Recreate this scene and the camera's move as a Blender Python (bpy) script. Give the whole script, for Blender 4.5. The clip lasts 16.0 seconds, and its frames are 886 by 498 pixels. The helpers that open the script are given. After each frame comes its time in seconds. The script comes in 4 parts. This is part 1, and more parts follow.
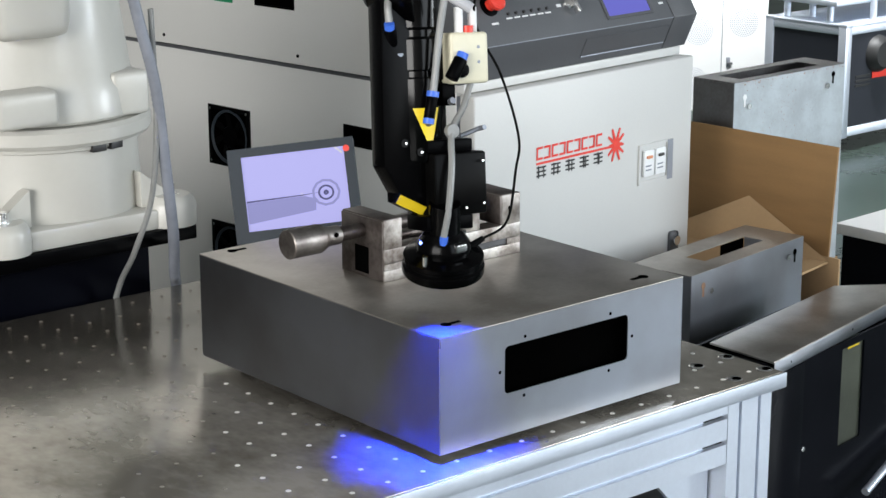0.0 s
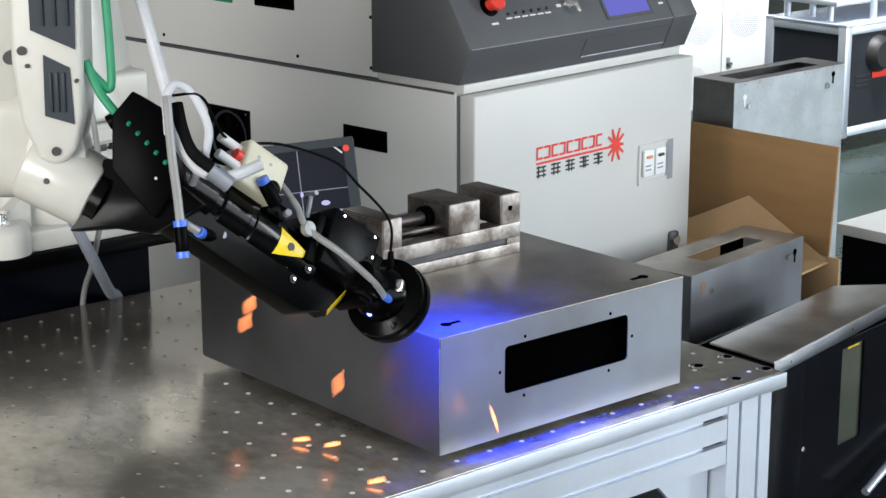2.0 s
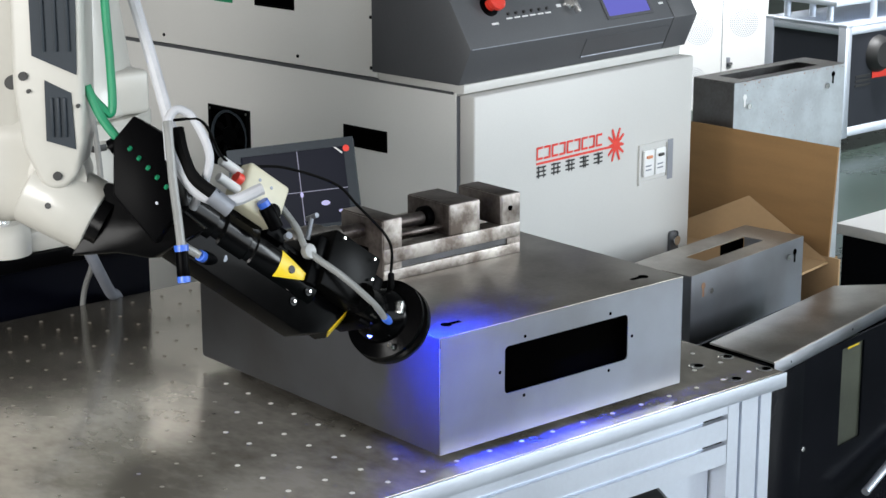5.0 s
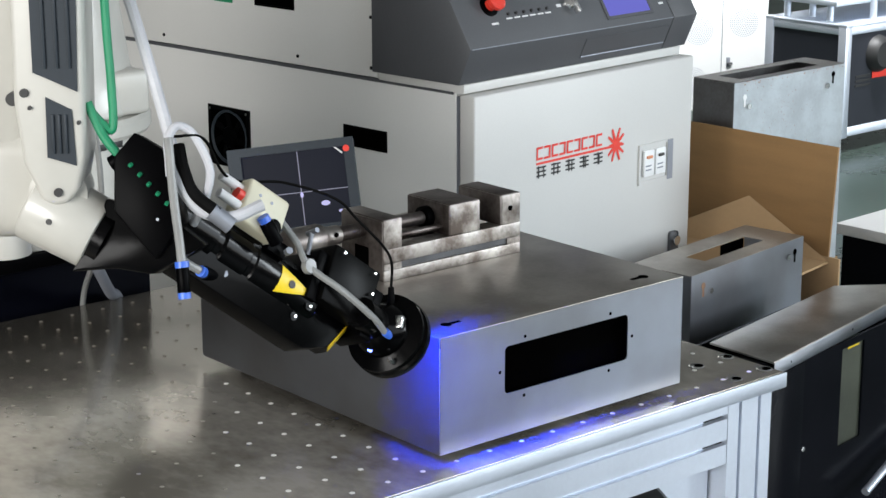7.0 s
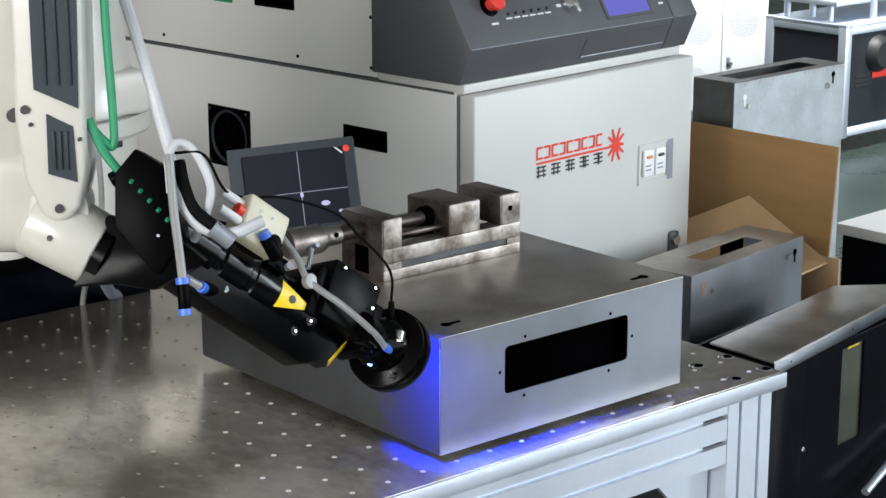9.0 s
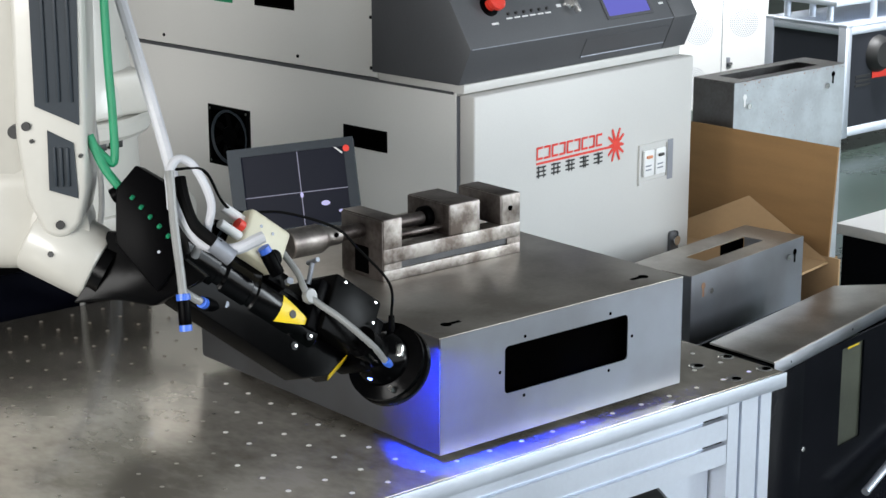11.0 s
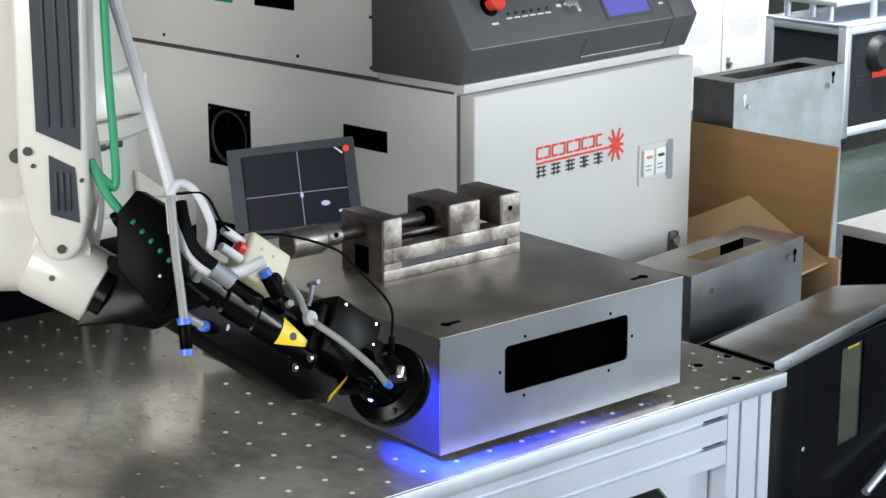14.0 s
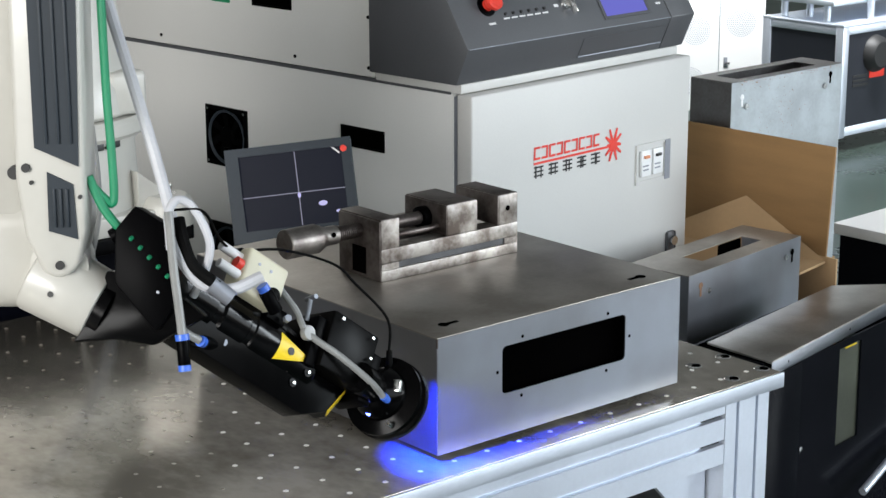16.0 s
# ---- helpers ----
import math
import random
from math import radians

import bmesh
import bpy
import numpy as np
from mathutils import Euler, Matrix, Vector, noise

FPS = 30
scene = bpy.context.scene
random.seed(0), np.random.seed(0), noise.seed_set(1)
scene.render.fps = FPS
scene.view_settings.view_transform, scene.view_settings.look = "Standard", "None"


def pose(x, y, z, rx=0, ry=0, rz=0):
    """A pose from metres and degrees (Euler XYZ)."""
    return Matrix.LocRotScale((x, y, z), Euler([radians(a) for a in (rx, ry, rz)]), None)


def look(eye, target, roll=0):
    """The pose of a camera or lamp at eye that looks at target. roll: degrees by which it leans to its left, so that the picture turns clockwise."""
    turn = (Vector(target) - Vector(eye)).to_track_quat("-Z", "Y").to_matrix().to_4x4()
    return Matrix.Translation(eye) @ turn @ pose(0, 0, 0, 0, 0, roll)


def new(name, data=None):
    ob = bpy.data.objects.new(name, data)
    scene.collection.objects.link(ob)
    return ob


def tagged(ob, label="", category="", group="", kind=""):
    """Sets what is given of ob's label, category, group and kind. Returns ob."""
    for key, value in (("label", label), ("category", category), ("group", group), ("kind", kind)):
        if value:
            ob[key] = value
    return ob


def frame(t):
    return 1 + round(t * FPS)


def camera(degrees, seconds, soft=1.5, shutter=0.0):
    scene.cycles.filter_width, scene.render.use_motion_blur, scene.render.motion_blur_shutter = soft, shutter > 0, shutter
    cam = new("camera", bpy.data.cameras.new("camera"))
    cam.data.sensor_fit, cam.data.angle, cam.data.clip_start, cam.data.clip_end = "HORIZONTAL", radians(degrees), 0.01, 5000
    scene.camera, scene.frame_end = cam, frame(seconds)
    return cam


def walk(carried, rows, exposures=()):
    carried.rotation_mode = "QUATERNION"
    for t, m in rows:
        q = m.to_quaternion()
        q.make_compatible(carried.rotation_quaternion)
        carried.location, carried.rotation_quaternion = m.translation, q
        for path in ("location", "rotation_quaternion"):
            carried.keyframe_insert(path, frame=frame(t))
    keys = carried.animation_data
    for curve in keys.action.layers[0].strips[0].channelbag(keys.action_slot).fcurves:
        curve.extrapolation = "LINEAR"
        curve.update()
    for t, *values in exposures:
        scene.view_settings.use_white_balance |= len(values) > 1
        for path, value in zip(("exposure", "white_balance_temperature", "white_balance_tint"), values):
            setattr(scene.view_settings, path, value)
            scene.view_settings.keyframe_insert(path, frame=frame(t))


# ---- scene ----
# ---- camera ----
T = 0.75  # height of the work table
EYE = Vector((-1.3059, -1.5530, 0.7913 + T))


def aim(turn):
    """The way the camera looks, turned to the right by some degrees."""
    a, b = radians(49.8226 - turn), radians(14.7979)
    return EYE + Vector((math.cos(b) * math.cos(a), math.cos(b) * math.sin(a), -math.sin(b)))


cam = camera(26.2119, 16.0, soft=1.5, shutter=0.4)
walk(cam, [(0.0, look(EYE, aim(0), -0.139)), (15.2, look(EYE, aim(0), -0.139)), (15.5, look(EYE, aim(0.028), -0.139)),
           (16.0, look(EYE, aim(0.08), -0.139))])

# ---- world and light ----
world = bpy.data.worlds.new("sky")
scene.world = world
world.use_nodes = True
sky = world.node_tree.nodes.new("ShaderNodeTexSky")
sky.sky_type, sky.sun_disc, sky.sun_elevation, sky.sun_rotation = "NISHITA", False, radians(40), radians(150)
world.node_tree.nodes["Background"].inputs["Strength"].default_value = 0.1
world.node_tree.links.new(sky.outputs["Color"], world.node_tree.nodes["Background"].inputs["Color"])
scene.view_settings.exposure = -0.46


def area_lamp(name, at, target, sx, sy, watts, colour):
    data = bpy.data.lights.new(name, "AREA")
    data.shape, data.size, data.size_y, data.energy, data.color = "RECTANGLE", sx, sy, watts, colour
    ob = new(name, data)
    ob.matrix_world = look(at, target)
    return ob


# daylight in the hall's unseen window openings, and lamps added out of view
area_lamp("window_light", (2.6, -4.85, 2.3), (2.6, 0, 2.0), 6.5, 2.6, 290, (0.84, 0.92, 1.0))
area_lamp("window_light_far", (7.8, -4.85, 2.3), (7.4, 0, 1.6), 3.2, 2.6, 640, (0.86, 0.94, 1.0))
# light added from the west, brightens the cabinet's left side
area_lamp("west_fill_light", (-5.85, -2.2, 2.2), (0, -1.6, 1.6), 4.0, 2.4, 640, (1.0, 0.985, 0.965))
# unseen overhead lamp, added to brighten the table's reflection
area_lamp("table_fill_light", (2.4, 8.2, 4.15), (2.4, 8.2, 0), 5.0, 2.2, 170, (1.0, 0.97, 0.92))
# unseen lamp, added to brighten the far white cabinet
area_lamp("cabinet_fill_light", (4.3, 2.6, 2.5), (4.8, 3.9, 0.45), 1.2, 0.2, 240, (0.97, 0.99, 1.0))


# ---- materials ----
def material(name, colour, rough=0.5, metal=0.0, vary=0.12, scale=8.0, bump=0.05, fine=90.0, stretch=(1, 1, 1), stain=None, coat=0.0, rough_vary=0.1, spec=0.5, grain=0.3):
    m = bpy.data.materials.new(name)
    m.use_nodes = True
    n, l = m.node_tree.nodes, m.node_tree.links
    b = n["Principled BSDF"]
    b.inputs["Metallic"].default_value, b.inputs["Coat Weight"].default_value = metal, coat
    b.inputs["Specular IOR Level"].default_value = spec
    co = n.new("ShaderNodeTexCoord")
    mp = n.new("ShaderNodeMapping")
    mp.inputs["Scale"].default_value = stretch
    l.new(co.outputs["Object"], mp.inputs["Vector"])
    big, small = n.new("ShaderNodeTexNoise"), n.new("ShaderNodeTexNoise")
    for t, s in ((big, scale), (small, fine)):
        t.inputs["Scale"].default_value, t.inputs["Detail"].default_value = s, 6
        l.new(mp.outputs["Vector"], t.inputs["Vector"])
    mix = n.new("ShaderNodeMix")
    mix.data_type = "RGBA"
    hi = [min(1, c * (1 + vary)) for c in colour]
    lo = [c * (1 - vary) for c in colour] if stain is None else stain
    mix.inputs["A"].default_value, mix.inputs["B"].default_value = (*lo, 1), (*hi, 1)
    ramp = n.new("ShaderNodeMapRange")
    ramp.inputs["From Min"].default_value, ramp.inputs["From Max"].default_value = 0.35, 0.65
    add = n.new("ShaderNodeMath")
    add.operation = "MULTIPLY_ADD"
    add.inputs[1].default_value, add.inputs[2].default_value = grain, -grain / 2
    l.new(small.outputs["Fac"], add.inputs[0])
    tot = n.new("ShaderNodeMath")
    l.new(big.outputs["Fac"], tot.inputs[0])
    l.new(add.outputs[0], tot.inputs[1])
    l.new(tot.outputs[0], ramp.inputs["Value"])
    l.new(ramp.outputs["Result"], mix.inputs["Factor"])
    l.new(mix.outputs["Result"], b.inputs["Base Color"])
    rr = n.new("ShaderNodeMapRange")
    rr.inputs["To Min"].default_value, rr.inputs["To Max"].default_value = max(0.02, rough - rough_vary), min(1, rough + rough_vary)
    l.new(tot.outputs[0], rr.inputs["Value"])
    l.new(rr.outputs["Result"], b.inputs["Roughness"])
    if bump:
        bp = n.new("ShaderNodeBump")
        bp.inputs["Strength"].default_value, bp.inputs["Distance"].default_value = bump, 0.002
        l.new(small.outputs["Fac"], bp.inputs["Height"])
        l.new(bp.outputs["Normal"], b.inputs["Normal"])
    return m


def glow(name, colour, strength):
    m = bpy.data.materials.new(name)
    m.use_nodes = True
    b = m.node_tree.nodes["Principled BSDF"]
    b.inputs["Base Color"].default_value = (*[c * 0.2 for c in colour], 1)
    b.inputs["Specular IOR Level"].default_value = 0.15
    b.inputs["Emission Color"].default_value, b.inputs["Emission Strength"].default_value = (*colour, 1), strength
    return m


BLUE_LIGHT = 60000.0
m_floor = material("epoxy_floor", (0.036, 0.054, 0.046), 0.30, 0, 0.25, 1.2, 0.03, 30, spec=0.3)
m_wall = material("hall_plaster", (0.25, 0.25, 0.247), 0.8, 0, 0.06, 1.5, 0.1, 40)
m_ceil = material("ceiling_paint", (0.26, 0.26, 0.257), 0.85, 0, 0.06, 1.0, 0.05, 30)
m_table = material("table_steel", (0.58, 0.54, 0.475), 0.20, 0.64, 0.10, 6.0, 0.006, 70, stain=(0.31, 0.282, 0.235), rough_vary=0.06, grain=0.4, stretch=(1.0, 0.6, 1.0))
m_case = material("case_steel", (0.365, 0.385, 0.43), 0.335, 1.0, 0.06, 6.0, 0.003, 200, stain=(0.305, 0.308, 0.325), rough_vary=0.04, grain=0.03)
# steel of the tops: real smudges, and extra brightness put into the colour
m_topsteel = material("smudged_brighter_steel", (0.53, 0.505, 0.465), 0.40, 0.88, 0.08, 9.0, 0.015, 160, stain=(0.35, 0.318, 0.28), rough_vary=0.11, grain=0.15)
# zinc case's side and rim, their shade put into a darker steel
m_shadesteel = material("shaded_steel", (0.13, 0.13, 0.135), 0.42, 0.8, 0.12, 9.0, 0.03, 150, stain=(0.09, 0.085, 0.082))
m_navy = material("dark_navy_paint", (0.0010, 0.0013, 0.0040), 0.5, 0.0, 0.2, 5.0, 0.04, 120, spec=0.03)
m_alu = material("anodised_aluminium", (0.66, 0.71, 0.79), 0.42, 0.7, 0.05, 6.0, 0.03, 150)
m_groove = material("groove_shadow_grey", (0.30, 0.32, 0.36), 0.5, 0.6, 0.1, 6.0)
m_black = material("black_anodised", (0.0012, 0.0012, 0.0014), 0.20, 0.0, 0.3, 10.0, 0.03, 160, spec=0.09)
m_tube = material("gloss_black_anodised", (0.0012, 0.0012, 0.0014), 0.16, 0.0, 0.3, 10.0, 0.01, 160, spec=0.20, rough_vary=0.05)
m_block = material("satin_black_anodised", (0.002, 0.002, 0.002), 0.30, 0.0, 0.3, 10.0, 0.01, 160, spec=0.06, rough_vary=0.0)
m_blackmatt = material("black_plastic", (0.0012, 0.0012, 0.0015), 0.36, 0.0, 0.3, 9.0, 0.05, 140, spec=0.03)
m_rubber = material("black_rubber", (0.004, 0.004, 0.004), 0.7, 0, 0.3, 10.0, spec=0.06)
# near-black: shade in openings and recesses put into the colour
m_recess = material("recess_shade", (0.001, 0.001, 0.001), 0.9, 0, 0.3, 4.0, spec=0.0)
m_grey = material("grey_powder_coat", (0.71, 0.71, 0.685), 0.45, 0, 0.03, 2.0, 0.10, 260)
m_light = material("light_powder_coat", (0.625, 0.622, 0.60), 0.42, 0, 0.03, 2.0, 0.10, 260)
m_console = material("charcoal_powder_coat", (0.085, 0.088, 0.095), 0.42, 0, 0.08, 3.0, 0.15, 240)
m_robot = material("cream_robot_paint", (0.52, 0.512, 0.47), 0.33, 0, 0.03, 4.0, 0.02, 80, coat=0.2)
m_yellow = material("yellow_label", (0.85, 0.62, 0.02), 0.4, 0, 0.05, 10)
m_red = material("red_print", (0.80, 0.05, 0.03), 0.4, 0, 0.08, 10)
m_orange = material("orange_switch", (0.75, 0.30, 0.14), 0.4, 0, 0.08, 10)
m_ink = material("black_print", (0.02, 0.02, 0.02), 0.5, 0, 0.1, 10)
m_whiteprint = material("white_print", (0.75, 0.75, 0.75), 0.5, 0, 0.05, 10)
m_blue = material("blue_fitting", (0.05, 0.15, 0.65), 0.35, 0, 0.1, 10)
m_green = material("green_cable", (0.01, 0.22, 0.10), 0.45, 0, 0.12, 12)
m_hose = material("clear_hose", (0.23, 0.235, 0.23), 0.3, 0, 0.12, 14, 0.05, 90)
m_conduit = material("grey_conduit", (0.20, 0.215, 0.25), 0.4, 0, 0.15, 14, 0.05, 90)
m_wrap = material("white_wrap", (0.50, 0.51, 0.54), 0.4, 0, 0.1, 16, 0.2, 60)
m_beige = material("beige_plastic", (0.70, 0.66, 0.50), 0.45, 0, 0.06, 10)
m_chrome = material("bright_steel", (0.75, 0.75, 0.74), 0.22, 1.0, 0.06, 12)
m_holes = material("hole_chamfer", (0.78, 0.77, 0.73), 0.40, 0.2, 0.1, 12)
m_dullhole = material("sheen_dulled_hole", (0.30, 0.275, 0.235), 0.4, 0.5, 0.2, 12)
m_vise = material("worn_tool_steel", (0.37, 0.345, 0.32), 0.42, 0.9, 0.2, 34.0, 0.12, 180, stain=(0.14, 0.115, 0.10))
m_handle = material("dull_turned_steel", (0.26, 0.24, 0.22), 0.40, 0.9, 0.15, 40.0, 0.06, 180, stain=(0.15, 0.13, 0.12))
m_slot = material("dull_slot_steel", (0.10, 0.10, 0.105), 0.55, 0.5, 0.2, 30.0)
m_visedark = material("dark_tool_steel", (0.16, 0.14, 0.13), 0.40, 0.9, 0.3, 30.0, 0.10, 160, stain=(0.07, 0.055, 0.05))
# two cardboard tones: the darker puts the raised flap's shade into colour
m_carddark = material("cardboard", (0.31, 0.178, 0.072), 0.85, 0, 0.08, 5.0, 0.12, 120, stretch=(1, 1, 6))
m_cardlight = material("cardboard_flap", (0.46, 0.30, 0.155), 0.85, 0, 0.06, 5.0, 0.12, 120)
m_rusty = material("rust_specked_zinc", (0.42, 0.46, 0.48), 0.42, 0.75, 0.05, 16.0, 0.08, 120, stain=(0.36, 0.385, 0.40))
m_rust = material("rust", (0.30, 0.17, 0.10), 0.85, 0, 0.3, 40.0)
m_bezel = material("grey_bezel", (0.028, 0.036, 0.045), 0.5, 0, 0.08, 6.0, 0.06, 200, spec=0.25)
m_white = material("white_cabinet_paint", (0.86, 0.87, 0.87), 0.4, 0, 0.02, 3.0)
m_darkpanel = material("dark_panel", (0.020, 0.022, 0.029), 0.35, 0, 0.1, 3.0)
m_smoke = material("black_painted_steel", (0.004, 0.0043, 0.0065), 0.24, 0, 0.2, 4.0, 0.03, 120, spec=0.07)
m_dot = material("perforation", (0.25, 0.28, 0.36), 0.6, 0, 0.1, 9.0)
m_screen = glow("screen_picture", (0.008, 0.010, 0.020), 1.0)
m_cross = glow("screen_line", (0.30, 0.30, 0.40), 1.0)
m_glare = glow("screen_spot", (0.60, 0.58, 0.95), 1.0)
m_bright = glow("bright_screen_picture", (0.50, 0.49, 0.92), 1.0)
m_mid = glow("grey_screen_picture", (0.30, 0.30, 0.60), 1.0)
m_shade = glow("dark_screen_picture", (0.09, 0.09, 0.22), 1.0)
m_lcd = glow("panel_display", (0.16, 0.16, 0.62), 1.0)
m_led = glow("blue_led", (0.10, 0.16, 1.0), 18.0)
m_ring = glow("blue_ring_light", (0.006, 0.038, 1.0), BLUE_LIGHT)
m_arc = glow("weld_arc", (1.0, 0.60, 0.46), 440.0)
m_dot_hot = glow("hot_weld_spot", (0.75, 0.88, 1.0), 14.0)
m_spark = glow("hot_spark", (1.0, 0.30, 0.10), 9.0)


# ---- building helpers ----
def part(name, bm, mat, parent=None, label="", smooth=True):
    bmesh.ops.recalc_face_normals(bm, faces=bm.faces)
    me = bpy.data.meshes.new(name)
    bm.to_mesh(me)
    bm.free()
    me.materials.append(mat)
    if smooth:
        me.shade_smooth()
        me.set_sharp_from_angle(angle=radians(35))
    ob = new(name, me)
    ob.parent = parent
    if label:
        ob["label"] = label
    return ob


def shared(name, ob, m, parent):
    """Another piece on the mesh of ob, at the pose m."""
    o = new(name, ob.data)
    o.parent, o.matrix_basis = parent, m
    return o


def thing(name, m, label, category, group="", kind=""):
    return_ = new(name)
    return_.matrix_basis = m
    return_.empty_display_size = 0.05
    return tagged(return_, label, category, group, kind)


def block(lo, hi, bevel=0.002, seg=2, bm=None):
    bm = bm or bmesh.new()
    lo, hi = Vector(lo), Vector(hi)
    made = bmesh.ops.create_cube(bm, size=1.0, matrix=Matrix.Translation((lo + hi) / 2) @ Matrix.Diagonal((*(hi - lo), 1)))
    if bevel:
        edges = {e for v in made["verts"] for e in v.link_edges}
        bmesh.ops.bevel(bm, geom=list(edges), offset=bevel, segments=seg, profile=0.5, affect="EDGES")
    return bm


def prism(outline, d0, d1, axis="y", bevel=0.0, seg=2, bm=None):
    """A plate with the outline (a, b) and depth d0 to d1 along an axis."""
    bm = bm or bmesh.new()

    def at(a, b, d):
        return {"y": (a, d, b), "x": (d, a, b), "z": (a, b, d)}[axis]
    f = bm.faces.new([bm.verts.new(at(a, b, d0)) for a, b in outline])
    ext = bmesh.ops.extrude_face_region(bm, geom=[f])
    moved = [v for v in ext["geom"] if isinstance(v, bmesh.types.BMVert)]
    bmesh.ops.translate(bm, verts=moved, vec=Vector(at(0, 0, d1 - d0)))
    if bevel:
        edges = {e for v in list(f.verts) + moved for e in v.link_edges}
        bmesh.ops.bevel(bm, geom=list(edges), offset=bevel, segments=seg, profile=0.5, affect="EDGES")
    return bm


def frame_plate(outer, inner, d0, d1, axis="y"):
    """A plate with one opening: outer and inner rectangles (a0, b0, a1, b1)."""
    a0, b0, a1, b1 = outer
    c0, e0, c1, e1 = inner
    bm = bmesh.new()
    for r in ((a0, b0, a1, e0), (a0, e1, a1, b1), (a0, e0, c0, e1), (c1, e0, a1, e1)):
        lo = {"y": (r[0], d0, r[1]), "x": (d0, r[0], r[1]), "z": (r[0], r[1], d0)}[axis]
        hi = {"y": (r[2], d1, r[3]), "x": (d1, r[2], r[3]), "z": (r[2], r[3], d1)}[axis]
        block(lo, hi, 0, bm=bm)
    bmesh.ops.remove_doubles(bm, verts=bm.verts, dist=1e-5)
    return bm


def rod(p0, p1, r0, r1=None, seg=20, bm=None, caps=True, bevel=0.0):
    bm = bm or bmesh.new()
    p0, p1 = Vector(p0), Vector(p1)
    m = Matrix.Translation((p0 + p1) / 2) @ (p1 - p0).to_track_quat("Z", "Y").to_matrix().to_4x4()
    made = bmesh.ops.create_cone(bm, cap_ends=caps, segments=seg, radius1=r0, radius2=r0 if r1 is None else r1, depth=(p1 - p0).length, matrix=m)
    if bevel:
        rims = [e for v in made["verts"] for e in v.link_edges if any(len(f.verts) > 4 for f in e.link_faces)]
        bmesh.ops.bevel(bm, geom=list(set(rims)), offset=bevel, segments=2, profile=0.5, affect="EDGES")
    return bm


def lathe(profile, seg=40, bm=None, m=Matrix(), caps=True):
    """A turned body from (radius, height) pairs, round its z axis."""
    bm = bm or bmesh.new()
    rings = []
    for r, z in profile:
        rings.append([bm.verts.new(m @ Vector((r * math.cos(2 * math.pi * i / seg), r * math.sin(2 * math.pi * i / seg), z))) for i in range(seg)])
    for a, b in zip(rings, rings[1:]):
        for i in range(seg):
            bm.faces.new((a[i], a[(i + 1) % seg], b[(i + 1) % seg], b[i]))
    for ring, (r, z) in ((rings[0], profile[0]), (rings[-1], profile[-1])):
        if caps and r > 1e-6:
            bm.faces.new(ring)
    bmesh.ops.remove_doubles(bm, verts=bm.verts, dist=1e-6)
    return bm


def tube(points, r, seg=10, steps=8, bm=None, ribs=0.0):
    """A hose along a smooth curve through the points."""
    bm = bm or bmesh.new()
    P = [Vector(p) for p in points]
    P = [2 * P[0] - P[1]] + P + [2 * P[-1] - P[-2]]
    line = []
    for i in range(1, len(P) - 2):
        for k in range(steps + (i == len(P) - 3)):
            t = k / steps
            a, b, c, d = P[i - 1:i + 3]
            line.append(0.5 * (2 * b + (c - a) * t + (2 * a - 5 * b + 4 * c - d) * t * t + (3 * b - a - 3 * c + d) * t ** 3))
    side, rings = Vector((0.31, 0.87, 0.39)), []
    for i, p in enumerate(line):
        way = (line[min(i + 1, len(line) - 1)] - line[max(i - 1, 0)]).normalized()
        side = (side - way * side.dot(way)).normalized()
        up = way.cross(side)
        rr = r * (1 + ribs * (i % 2))
        rings.append([bm.verts.new(p + rr * (math.cos(2 * math.pi * j / seg) * side + math.sin(2 * math.pi * j / seg) * up)) for j in range(seg)])
    for a, b in zip(rings, rings[1:]):
        for j in range(seg):
            bm.faces.new((a[j], a[(j + 1) % seg], b[(j + 1) % seg], b[j]))
    bm.faces.new(rings[0]), bm.faces.new(rings[-1])
    return bm


# ---- the hall ----
X0, X1, Y0, Y1, HALL = -6.0, 10.0, -5.0, 10.0, 4.3


def hall():
    tagged(part("floor", block((X0, Y0, -0.1), (X1, Y1, 0), 0), m_floor), "grey-green glossy epoxy workshop floor", "floor", kind="structure")
    tagged(part("ceiling", block((X0, Y0, HALL), (X1, Y1, HALL + 0.15), 0), m_ceil), "plain light grey hall ceiling", "ceiling", kind="structure")
    tagged(part("wall_north", block((X0, Y1, 0), (X1, Y1 + 0.2, HALL), 0), m_wall), "plain painted hall wall", "wall", kind="structure")
    # unseen opening, made to go with the added west light
    tagged(part("wall_west", frame_plate((Y0, 0, Y1, HALL), (-4.3, 0.95, -0.1, 3.5), X0 - 0.2, X0, "x"), m_wall), "painted hall wall with an opening", "wall", kind="structure")
    tagged(part("wall_south", frame_plate((X0, 0, X1, HALL), (-0.8, 0.9, 9.5, 3.7), Y0 - 0.2, Y0), m_wall), "painted hall wall with a wide window opening", "wall", kind="structure")
    tagged(part("wall_east", block((X1, Y0, 0), (X1 + 0.2, Y1, HALL), 0), m_wall), "plain painted hall wall", "wall", kind="structure")


hall()


